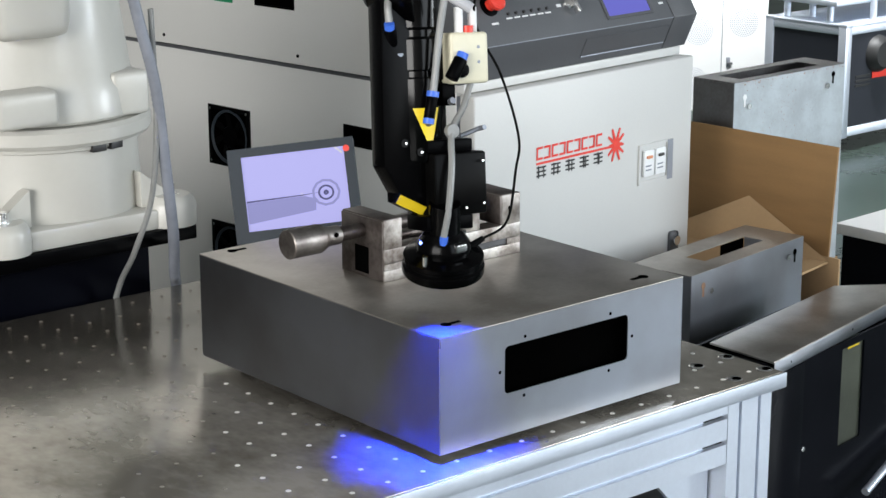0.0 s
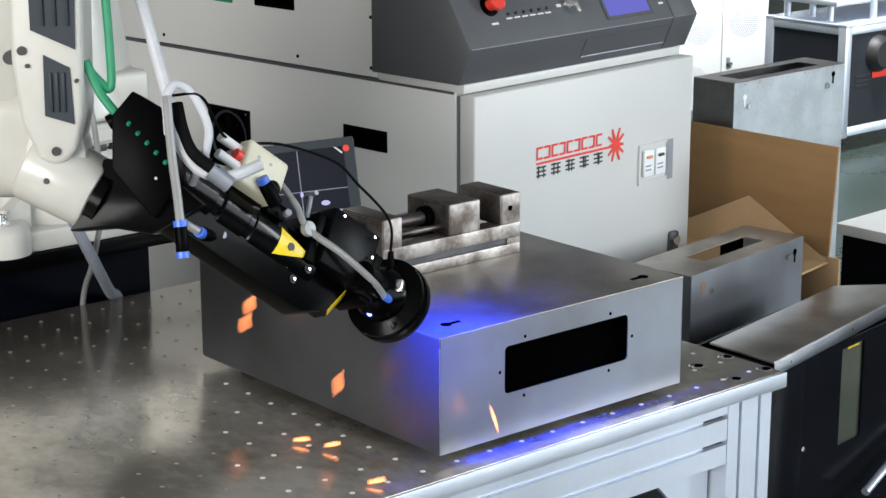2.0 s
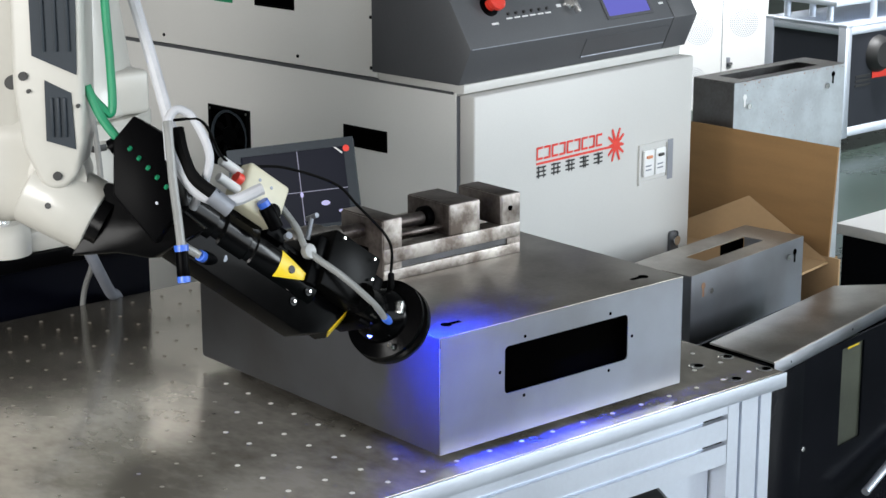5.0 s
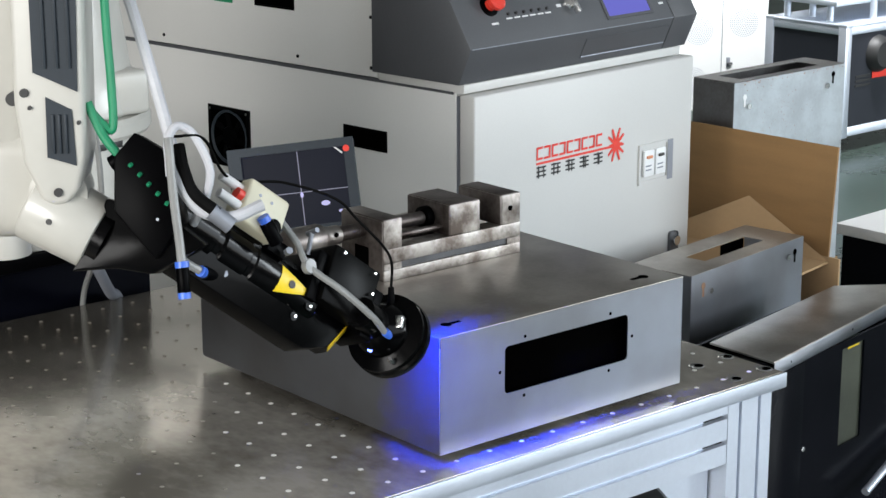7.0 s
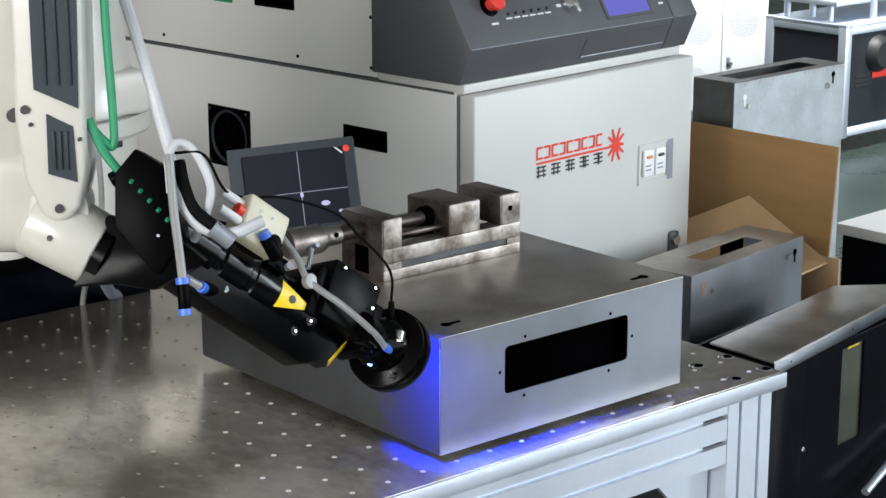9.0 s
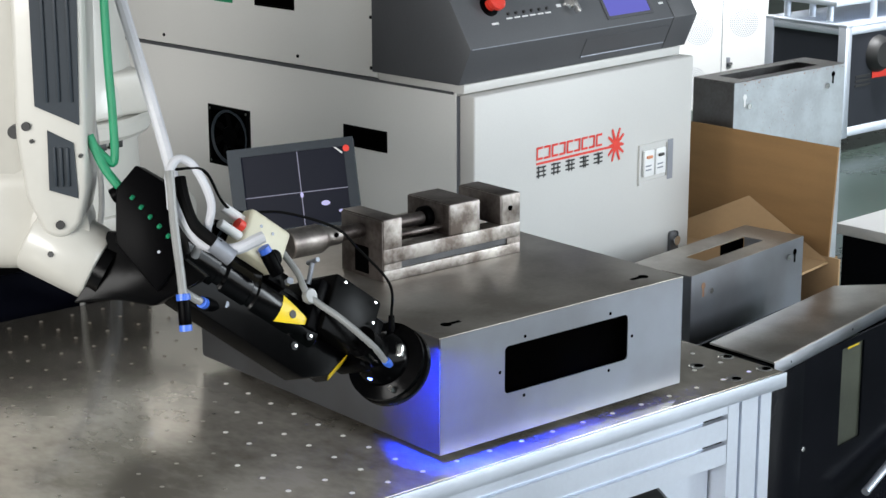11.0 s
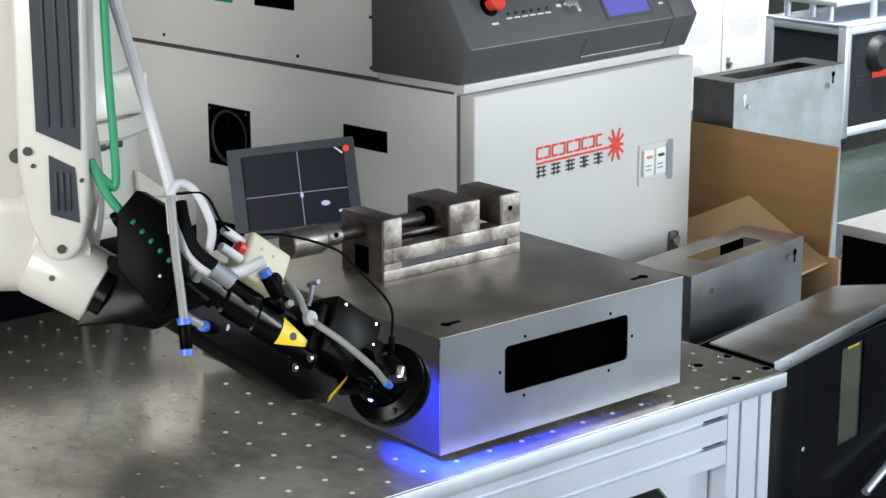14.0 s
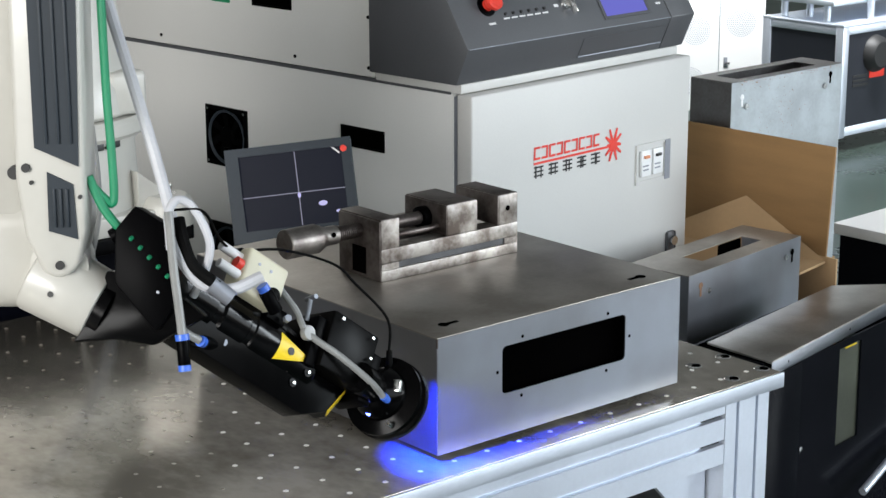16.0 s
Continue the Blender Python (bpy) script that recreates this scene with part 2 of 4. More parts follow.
# ---- work table ----
def work_table():
    t = thing("work_table", pose(0, 0, 0), "steel-topped work table with tapped holes on aluminium profile legs", "table")
    top = part("tabletop", block((-1.25, -0.033, T - 0.02), (0.560, 0.836, T), 0.0015), m_table, t, "polished stained steel plate with a grid of holes")
    part("edge_band", block((-1.25, -0.037, T - 0.0215), (0.563, -0.0335, T - 0.001), 0.001), m_alu, t, "bright milled front edge")
    # front rail and legs of grooved profile
    z0, z1 = T - 0.105, T - 0.0225
    notch = []
    for z in (T - 0.075, T - 0.040):
        notch += [(-0.028, z - 0.0032), (-0.0195, z - 0.0032), (-0.0195, z + 0.0032), (-0.028, z + 0.0032)]
    part("front_rail", prism([(-0.028, z0), *notch, (-0.028, z1), (0.012, z1), (0.012, z0)], -1.155, 0.4585, "x"), m_alu, t, "bright grooved profile rail", False)
    for z in (T - 0.040, T - 0.075):
        part("rail_slot", block((0.422, -0.0215, z - 0.0024), (0.4565, -0.0192, z + 0.0024), 0), m_rubber, t)
    for x in (0.460, -1.24):
        cut = []
        for a in (x + 0.0235, x + 0.0605):
            cut += [(a - 0.0028, -0.028), (a - 0.0028, -0.0195), (a + 0.0028, -0.0195), (a + 0.0028, -0.028)]
        part("leg", prism([(x, -0.028), *cut, (x + 0.084, -0.028), (x + 0.084, 0.052), (x, 0.052)], 0.0, T - 0.0225, "z"), m_alu, t, "bright grooved profile leg", False)
    for x in (0.460, -1.24):
        part("leg", block((x, 0.745, 0.0), (x + 0.08, 0.825, T - 0.0225), 0.0015), m_alu, t)
    part("back_rail", block((-1.16, 0.775, T - 0.105), (0.458, 0.815, T - 0.0225), 0.0015), m_alu, t)
    part("side_rail", block((0.470, 0.054, T - 0.105), (0.510, 0.743, T - 0.0225), 0.0015), m_alu, t)
    part("gusset_plate", prism([(0.456, T - 0.107), (0.35, T - 0.107), (0.456, T - 0.22)], 0.000, 0.008), m_alu, t, "grey corner gusset plate")
    # the grid of tapped holes, each with its bright chamfer
    hole = part("tapped_hole", lathe([(0.0014, 0.0002), (0.0027, 0.0006), (0.0034, 0.0)], 14), m_holes, t, "tapped hole with a bright chamfer")
    a = radians(-0.448)
    spots = []
    for i in range(-14, 12):
        for j in range(-16, 10):
            x, y = -0.0225 + 0.05 * (i * math.cos(a) - j * math.sin(a)), 0.3499 + 0.05 * (i * math.sin(a) + j * math.cos(a))
            if -0.60 < x < 0.55 and -0.02 < y < 0.82 and not (0.0 < x < 0.39 and 0.01 < y < 0.48):
                spots.append((x, y))
    hole.matrix_basis = pose(*spots[0], T)
    # holes to the left: the table's reflection put into a duller colour
    dull = part("tapped_hole", lathe([(0.0014, 0.0002), (0.0024, 0.0004), (0.0028, 0.0)], 12), m_dullhole, t, "tapped hole dulled for the table's reflection")
    dulled = [p for p in spots[1:] if p[0] < 0.62 * p[1] - 0.28]
    dull.matrix_basis = pose(*dulled[0], T)
    for x, y in spots[1:]:
        if (x, y) in dulled[1:]:
            shared("tapped_hole", dull, pose(x, y, T), t)
        elif (x, y) != dulled[0]:
            shared("tapped_hole", hole, pose(x, y, T), t)
    big = part("mounting_hole", lathe([(0.0, 0.0003), (0.0075, 0.0006), (0.0095, 0.001), (0.011, 0.0)], 20), m_chrome, t, "countersunk mounting hole")
    dark = part("hole_bore", lathe([(0.0, 0.0012), (0.006, 0.0012)], 16), m_recess, t)
    for k, (x, y) in enumerate(((0.490, 0.056), (0.5485, 0.057), (0.4876, -0.012), (0.5485, -0.010))):
        if k:
            shared("mounting_hole", big, pose(x, y, T), t), shared("hole_bore", dark, pose(x + 0.002, y - 0.002, T), t)
        else:
            big.matrix_basis, dark.matrix_basis = pose(x, y, T), pose(x + 0.002, y - 0.002, T)


work_table()


# ---- the steel case that is being welded ----
W, D, H, G = 0.3977, 0.4872, 0.1516, 0.012


def keyhole(parent, m, mat=None):
    """A dark key-shaped opening lying on a plate."""
    bm = lathe([(0.0, 0.0006), (0.0065, 0.0006), (0.0065, 0.0)], 18)
    block((0.0, -0.0028, 0.0), (0.021, 0.0028, 0.0006), 0, bm=bm)
    o = part("keyhole", bm, mat or m_recess, parent, "dark key-shaped slot" if mat is None else "key-shaped slot", False)
    o.matrix_basis = m
    return o


def rounded(a0, b0, a1, b1, r, n=5):
    pts = []
    for cx, cy, s in ((a1 - r, b0 + r, -90), (a1 - r, b1 - r, 0), (a0 + r, b1 - r, 90), (a0 + r, b0 + r, 180)):
        pts += [(cx + r * math.cos(radians(s + 90 * k / n)), cy + r * math.sin(radians(s + 90 * k / n))) for k in range(n + 1)]
    return pts


def finer(pts, step):
    """The same outline with points along its straight sides."""
    out = []
    for (ax, ay), (bx, by) in zip(pts, pts[1:] + pts[:1]):
        k = max(1, int(math.hypot(bx - ax, by - ay) / step))
        out += [(ax + (bx - ax) * i / k, ay + (by - ay) * i / k) for i in range(k)]
    return out


def pierced(outer, hole, d0, d1):
    """A plate (a, b) with one rounded hole, between two depths along y."""
    bm = bmesh.new()
    n = len(hole)
    a0, b0, a1, b1 = outer
    ca, cb = sum(p[0] for p in hole) / n, sum(p[1] for p in hole) / n

    def out(p):
        dx, dy = p[0] - ca, p[1] - cb
        s = min(((a1 if dx > 0 else a0) - ca) / dx if abs(dx) > 1e-9 else 1e9, ((b1 if dy > 0 else b0) - cb) / dy if abs(dy) > 1e-9 else 1e9)
        return ca + dx * s, cb + dy * s
    corners = [(a1, b0), (a1, b1), (a0, b1), (a0, b0)]
    for d in (d0, d1):
        inn = [bm.verts.new((p[0], d, p[1])) for p in hole]
        ext = [bm.verts.new((q[0], d, q[1])) for q in map(out, hole)]
        for i in range(n):
            j = (i + 1) % n
            pi, pj = out(hole[i]), out(hole[j])
            extra = [c for c in corners if min(pi[0], pj[0]) - 1e-6 <= c[0] <= max(pi[0], pj[0]) + 1e-6 and min(pi[1], pj[1]) - 1e-6 <= c[1] <= max(pi[1], pj[1]) + 1e-6]
            vs = [inn[i], ext[i]] + [bm.verts.new((c[0], d, c[1])) for c in extra[:1]] + [ext[j], inn[j]]
            bm.faces.new(vs)
    bmesh.ops.remove_doubles(bm, verts=bm.verts, dist=1e-5)
    loops = [e for e in bm.edges if e.is_boundary]
    bmesh.ops.bridge_loops(bm, edges=[e for e in loops if all(a0 + 1e-4 < v.co.x < a1 - 1e-4 and b0 + 1e-4 < v.co.z < b1 - 1e-4 for v in e.verts)])
    return bm


def steel_case():
    c = thing("steel_case", pose(0, 0, T), "bare sheet-steel enclosure lying on the table, one corner being welded", "enclosure")
    e = 0.0015
    hole = finer(rounded(0.0985, 0.0635, 0.3010, 0.1215, 0.006), 0.006)
    part("front_panel", pierced((e, G, W - e, H - e), hole, 0.0, e), m_case, c, "bright steel front with a rectangular cut-out", False)
    part("side_panel", block((0.0, 0.0002, G), (e, D, H - e), 0.0004, 1), m_case, c)
    part("side_panel", block((W - e, 0.0002, G), (W, D, H - e), 0.0004, 1), m_case, c)
    part("back_panel", block((e, D - e, G), (W - e, D, H - e), 0), m_case, c)
    part("top_panel", block((0.0, 0.0, H - e), (W, D, H), 0.0006, 2), m_topsteel, c, "smudged steel top with keyholes, brightened in its colour")
    # added black sheet, stands in for the shade inside the case
    part("shade_sheet", block((0.004, 0.020, G + 0.003), (W - 0.004, 0.023, H - 0.004), 0), m_recess, c)
    # inward bottom lip, blackened for shade, and the feet on which the case stands
    for lo, hi in (((0.006, 0.006, G - 0.001), (W - 0.006, 0.03, G + 0.0005)), ((0.006, D - 0.03, G - 0.001), (W - 0.006, D - 0.006, G + 0.0005)), ((0.006, 0.03, G - 0.001), (0.03, D - 0.03, G + 0.0005)), ((W - 0.03, 0.03, G - 0.001), (W - 0.006, D - 0.03, G + 0.0005))):
        part("bottom_lip", block(lo, hi, 0), m_blackmatt, c)
    for x, y in ((0.05, 0.05), (W - 0.06, 0.05), (0.05, D - 0.05), (W - 0.06, D - 0.05)):
        part("foot", block((x - 0.014, y - 0.014, 0), (x + 0.014, y + 0.014, G - 0.0005), 0.001), m_rubber, c, "black rubber foot")
    for x, z in ((0.13, 0.128), (0.27, 0.128), (0.308, 0.092), (0.091, 0.092), (0.129, 0.056), (0.269, 0.056)):
        o = part("screw_hole", lathe([(0.0, 0.0004), (0.0021, 0.0004), (0.0021, 0.0)], 12), m_recess, c)
        o.matrix_basis = pose(x, 0, z, 90)
    for x, y, r in ((0.040, 0.036, 0), (0.358, 0.031, 180), (0.040, 0.470, 0), (0.358, 0.462, 180)):
        keyhole(c, pose(x, y, H, 0, 0, r))
    part("weld_seam", rod((0.0006, 0.0006, H - 0.012), (0.0006, 0.0006, H - 0.001), 0.0013, seg=10), m_visedark, c, "short dark weld bead")


steel_case()


# ---- toolmaker's vise on the case ----
def vise():
    z = T + H
    v = thing("vise", pose(0, 0, z, 0, 0, 0), "small worn steel toolmaker's vise standing on the case", "vise")
    y0, y1 = 0.2185, 0.3030
    bm = bmesh.new()
    block((0.095, y0, 0.0), (0.322, y1, 0.0145), 0.0012, bm=bm)
    block((0.0952, y0 + 0.004, 0.0140), (0.3218, y1 - 0.004, 0.0235), 0, bm=bm)
    block((0.095, y0, 0.023), (0.322, y0 + 0.027, 0.0415), 0.0012, bm=bm)
    block((0.095, y1 - 0.027, 0.023), (0.322, y1, 0.0415), 0.0012, bm=bm)
    block((0.299, y0 + 0.0003, 0.0147), (0.3215, y1 - 0.0003, 0.0228), 0, bm=bm)
    block((0.0955, y0 + 0.0003, 0.0147), (0.123, y1 - 0.0003, 0.0228), 0, bm=bm)
    part("base", bm, m_vise, v, "worn bright steel base with a side slot")
    part("side_slot", block((0.123, y0 + 0.0022, 0.0150), (0.299, y0 + 0.0042, 0.0235), 0), m_slot, v, "dull grey side slot")
    bm = bmesh.new()
    block((0.0953, y0 + 0.0002, 0.0405), (0.124, y1 - 0.0002, 0.0785), 0.0012, bm=bm)
    part("end_block", bm, m_vise, v)
    # end faces and tops are plates darker than the front
    part("end_face", block((0.0935, y0 + 0.0015, 0.001), (0.0955, y1 - 0.001, 0.077), 0.0005), m_visedark, v, "darker end face")
    part("end_recess", block((0.0925, 0.247, 0.006), (0.094, 0.274, 0.040), 0.0005), m_recess, v)
    part("fixed_jaw", block((0.290, y0 + 0.0002, 0.0405), (0.3217, y1 - 0.0002, 0.0805), 0.0012), m_vise, v)
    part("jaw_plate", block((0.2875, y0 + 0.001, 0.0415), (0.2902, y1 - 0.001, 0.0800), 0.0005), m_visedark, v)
    part("jaw_hole", rod((0.304, y0 - 0.0004, 0.0625), (0.304, y0 + 0.001, 0.0625), 0.0036, seg=16), m_recess, v)
    part("moving_jaw", block((0.202, y0, 0.0415), (0.252, y1, 0.0815), 0.0015), m_vise, v)
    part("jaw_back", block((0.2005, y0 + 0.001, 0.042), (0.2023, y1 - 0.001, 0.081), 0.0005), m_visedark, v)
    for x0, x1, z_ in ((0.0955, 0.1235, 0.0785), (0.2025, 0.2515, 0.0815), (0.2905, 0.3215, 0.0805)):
        part("top_face", block((x0, y0 + 0.0015, z_ - 0.001), (x1, y1 - 0.0015, z_ + 0.0006), 0.0003), m_visedark, v, "darker top face")
    part("screw_boss", rod((0.190, 0.261, 0.060), (0.2006, 0.261, 0.060), 0.0145, seg=24, bevel=0.001), m_blackmatt, v)
    part("screw", rod((0.050, 0.261, 0.060), (0.1995, 0.261, 0.060), 0.0085, seg=20), m_visedark, v, "dark oily screw spindle")
    bm = bmesh.new()
    for k in range(14):
        rod((0.054 + k * 0.003, 0.261, 0.060), (0.0555 + k * 0.003, 0.261, 0.060), 0.0096, seg=18, bm=bm)
    part("thread", bm, m_visedark, v)
    part("handle", lathe([(0.0, -0.030), (0.0170, -0.030), (0.0182, -0.0288), (0.0182, 0.016), (0.0150, 0.023), (0.0120, 0.030), (0.0120, 0.046), (0.0, 0.046)], 36, m=Matrix.Translation((0.010, 0.261, 0.060)) @ pose(0, 0, 0, 0, 90)), m_handle, v, "round turned steel handle")
    part("cross_hole", rod((0.046, 0.250, 0.0635), (0.046, 0.2485, 0.0635), 0.0032, seg=12), m_recess, v)
    part("guide_rod", rod((0.124, 0.236, 0.052), (0.2005, 0.236, 0.052), 0.004, seg=12), m_visedark, v)


vise()


# ---- small monitor behind the case ----
def monitor():
    way = Vector((0.6237, 0.7387, -0.2554))
    c = Vector((0.2915, 0.677, T + 0.1585))
    m = thing("monitor", look(c, c + way, 6.6), "small grey flat monitor showing a dark picture with a crosshair", "monitor")
    w, h = 0.0935, 0.0700
    part("housing", block((-w, -h, -0.030), (w, h, -0.0065), 0.003), m_bezel, m)
    part("bezel", frame_plate((-w, -h, w, h), (-w + 0.0195, -h + 0.017, w - 0.0150, h - 0.0125), -0.004, 0.001, "z"), m_bezel, m)
    part("screen", block((-w + 0.018, -h + 0.016, -0.006), (w - 0.0140, h - 0.0115, -0.0032), 0), m_screen, m, "dark blue-grey lit screen")
    part("crosshair_line", block((0.0085, -h + 0.018, -0.0032), (0.0098, h - 0.013, -0.0028), 0), m_cross, m)
    part("crosshair_line", block((-w + 0.02, -0.0042, -0.0032), (w - 0.0155, -0.0030, -0.0027), 0), m_cross, m)
    part("picture_spot", lathe([(0.0, 0.0), (0.0055, 0.0), (0.0052, 0.0003), (0, 0.0003)], 16, m=Matrix.Translation((0.043, -0.0230, -0.0031)) @ Matrix.Diagonal((1.2, 0.7, 1, 1))), m_glare, m, "pale violet spot in the picture")
    part("picture_spot", lathe([(0.0, 0.0), (0.004, 0.0), (0.0038, 0.0003), (0, 0.0003)], 14, m=Matrix.Translation((0.066, -0.0370, -0.0031)) @ Matrix.Diagonal((1.3, 0.6, 1, 1))), m_glare, m)
    part("picture_spot", lathe([(0.0, 0.0), (0.0032, 0.0), (0.0030, 0.0003), (0, 0.0003)], 9, m=Matrix.Translation((0.0095, -0.0075, -0.0026)) @ Matrix.Diagonal((0.8, 1.3, 1, 1))), m_glare, m)
    part("red_label", rod((w - 0.0115, h - 0.0165, 0.0008), (w - 0.0115, h - 0.0165, 0.002), 0.0048, seg=18), m_red, m, "red round label")
    part("white_sticker", prism([(w - 0.0295, h - 0.0130), (w - 0.0265, h - 0.0130), (w - 0.0170, h - 0.0215), (w - 0.0185, h - 0.0235)], -0.0022, -0.0016, "z"), m_whiteprint, m)
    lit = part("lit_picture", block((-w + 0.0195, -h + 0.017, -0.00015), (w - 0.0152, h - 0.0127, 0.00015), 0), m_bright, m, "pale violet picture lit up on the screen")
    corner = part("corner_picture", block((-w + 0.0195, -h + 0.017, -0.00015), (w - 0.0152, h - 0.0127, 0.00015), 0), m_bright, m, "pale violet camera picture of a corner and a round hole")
    part("picture_line", prism([(-w + 0.021, -0.0105), (0.012, -0.0085), (0.040, -0.0060), (0.012, -0.0070), (-w + 0.021, -0.0080)], 0.0001, 0.0003, "z"), m_shade, corner, "dark joint in the picture")
    part("picture_area", prism([(-w + 0.021, -0.0108), (0.012, -0.0090), (0.030, -0.0150), (0.028, -0.032), (-w + 0.021, -0.042)], 0.0001, 0.00025, "z"), m_mid, corner, "greyer face in the picture")
    for rad, wide, mat in ((0.0215, 0.004, m_mid), (0.0120, 0.003, m_shade), (0.0040, 0.0035, m_shade)):
        ring = lathe([(rad - wide, 0.0001), (rad, 0.0001), (rad, 0.00032), (rad - wide, 0.00032), (rad - wide, 0.0001)], 11 if rad > 0.02 else 24, m=Matrix.Translation((0.0455, -0.0075, 0)) @ Matrix.Diagonal((1.0, 0.94, 1, 1)), caps=False)
        part("picture_ring", ring, mat, corner)
    # stand reaching down to the table
    inv = m.matrix_basis.inverted()
    foot = Vector((c.x + 0.03, c.y + 0.05, T))
    part("stand_neck", rod(inv @ (c + way * 0.03), inv @ (foot + Vector((0, 0, 0.012))), 0.010, seg=16), m_blackmatt, m)
    bm = lathe([(0.0, 0.0), (0.045, 0.0), (0.045, 0.008), (0.03, 0.014), (0.0, 0.014)], 28, m=inv @ Matrix.Translation(foot))
    part("stand_foot", bm, m_blackmatt, m)
    return lit, corner


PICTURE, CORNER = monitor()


# ---- laser cabinet with its console ----
CAB = pose(0.914, 1.034, 0, 0, 0, 5.8)


def laser_cabinet():
    c = thing("laser_cabinet", CAB, "grey powder-coated laser machine cabinet with fans and a white door", "machine cabinet")
    z1 = T + 0.186
    part("body", block((0.0, 0.004, 0.06), (0.656, 1.05, z1 - 0.004), 0.003), m_grey, c)
    part("top_rail", block((-0.002, -0.018, z1 - 0.0035), (0.640, 0.205, z1 + 0.0145), 0.003), m_light, c, "pale front rail under the console")
    part("seam", block((-0.0015, 0.01, z1 - 0.007), (0.01, 1.045, z1 - 0.001), 0), m_console, c, "dark joint between the housings")
    part("plinth", block((0.02, 0.02, 0.0), (0.68, 1.03, 0.06), 0), m_console, c)
    part("upper_housing", block((0.0, 0.208, z1), (0.66, 1.04, z1 + 0.34), 0.003), m_grey, c)
    # door
    d = part("door", block((0.0435, -0.020, T - 0.262), (0.6975, 0.018, T + 0.162), 0.004, 3), m_light, c, "pale powder-coated door with red lettering bars")
    part("door_gasket", block((0.002, -0.0038, T - 0.24), (0.652, 0.0042, T + 0.176), 0), m_groove, c, "grey rubber gasket behind the door")
    part("lower_panel", block((0.0, -0.030, 0.07), (0.654, 0.003, T - 0.250), 0.004), m_light, c)
    # brand mark as plain bars and a burst
    y = -0.0212

    def slab(x0, z0, x1, z1_, mat, name, skew=0.0):
        part(name, prism([(x0, z0), (x1, z0), (x1 + skew, z1_), (x0 + skew, z1_)], y, y + 0.0004), mat, d, "", False)
    strokes = ("tbL", "tbR") * 4 + ("tbL",)
    for k, kinds in enumerate(strokes):
        x, w_, t_ = 0.213 + k * 0.0219, 0.0178, 0.0042
        z0, z2 = T + 0.0185, T + 0.0435
        zm = (z0 + z2) / 2
        for c_, (a0, b0, a1, b1) in (("t", (x, z2 - t_, x + w_, z2)), ("m", (x, zm - t_ / 2, x + w_, zm + t_ / 2)), ("b", (x, z0, x + w_, z0 + t_)), ("L", (x, z0, x + t_, z2)), ("R", (x + w_ - t_, z0, x + w_, z2))):
            if c_ in kinds:
                o = part("red_mark", prism([(a0, b0), (a1, b0), (a1 + 0.001, b1), (a0 + 0.001, b1)], y, y + 0.0004), m_red, d, "", False)
                o.matrix_basis = pose(0, -0.00003 * "tmbLR".index(c_), 0)
    slab(0.213, T + 0.0095, 0.474, T + 0.0140, m_red, "red_line")
    for n_, (ang, half) in enumerate(((0, 0.020), (38, 0.030), (70, 0.034), (110, 0.034), (142, 0.030))):
        o = part("burst_ray", prism([(-half, -0.0022), (0.0, -0.0042), (half, -0.0022), (half, 0.0022), (0.0, 0.0042), (-half, 0.0022)], 0, 0.0005), m_red, d, "", False)
        o.matrix_basis = pose(0.450, y - 0.0001 - 0.00004 * n_, T + 0.014, 0, ang, 0)
    for k in range(5):
        x = 0.214 + k * 0.0420
        for j in range(3):
            slab(x, T - 0.014 + j * 0.0082, x + 0.0270, T - 0.0108 + j * 0.0082, m_ink, "black_mark")
        slab(x + 0.004 + 0.002 * k, T - 0.0170, x + 0.0075 + 0.002 * k, T + 0.007, m_ink, "black_mark")
        slab(x + 0.019 - 0.001 * k, T - 0.0170, x + 0.0220 - 0.001 * k, T + 0.004, m_ink, "black_mark")
    # breaker window and lock
    b = part("breaker_panel", frame_plate((0.522, T - 0.081, 0.630, T + 0.001), (0.528, T - 0.074, 0.612, T - 0.004), y - 0.003, y + 0.0015), m_light, d, "recessed panel with two breakers")
    part("breaker_backing", block((0.527, y + 0.0002, T - 0.075), (0.613, y + 0.0012, T - 0.003), 0), m_light, b)
    for x0, x1 in ((0.534, 0.566), (0.572, 0.604)):
        part("breaker", block((x0, y - 0.007, T - 0.065), (x1, y - 0.0005, T - 0.012), 0.0015), m_white, b)
        part("breaker_toggle", block((x0 + 0.006, y - 0.011, T - 0.028), (x1 - 0.010, y - 0.007, T - 0.022), 0.001), m_ink if x0 > 0.55 else m_orange, b)
        for j in range(2):
            part("print_bar", block((x0 + 0.004, y - 0.0074, T - 0.045 - 0.008 * j), (x1 - 0.010, y - 0.0069, T - 0.042 - 0.008 * j), 0), m_groove, b)
    part("breaker_edge", block((0.613, y - 0.0042, T - 0.0815), (0.630, y - 0.0031, T + 0.0005), 0), m_groove, b)
    k = part("lock", block((0.628, y - 0.004, T - 0.250), (0.656, y + 0.001, T - 0.196), 0.006), m_console, d, "small swing-handle lock")
    part("lock_lever", rod((0.644, y - 0.004, T - 0.215), (0.644, y - 0.012, T - 0.215), 0.010, seg=16), m_chrome, k)
    d.matrix_basis = pose(-0.0435, -0.0222, 0.019)
    # fans and handles on the side
    for z0 in (T - 0.0505, T - 0.298):
        f = part("fan", frame_plate((0.582, z0, 0.713, z0 + 0.1255), (0.592, z0 + 0.010, 0.703, z0 + 0.1155), -0.004, 0.002, "x"), m_black, c, "black square cooling fan")
        cy, cz = 0.6475, z0 + 0.0628
        turn = Matrix.Translation((0.0, cy, cz)) @ pose(0, 0, 0, 0, -90)
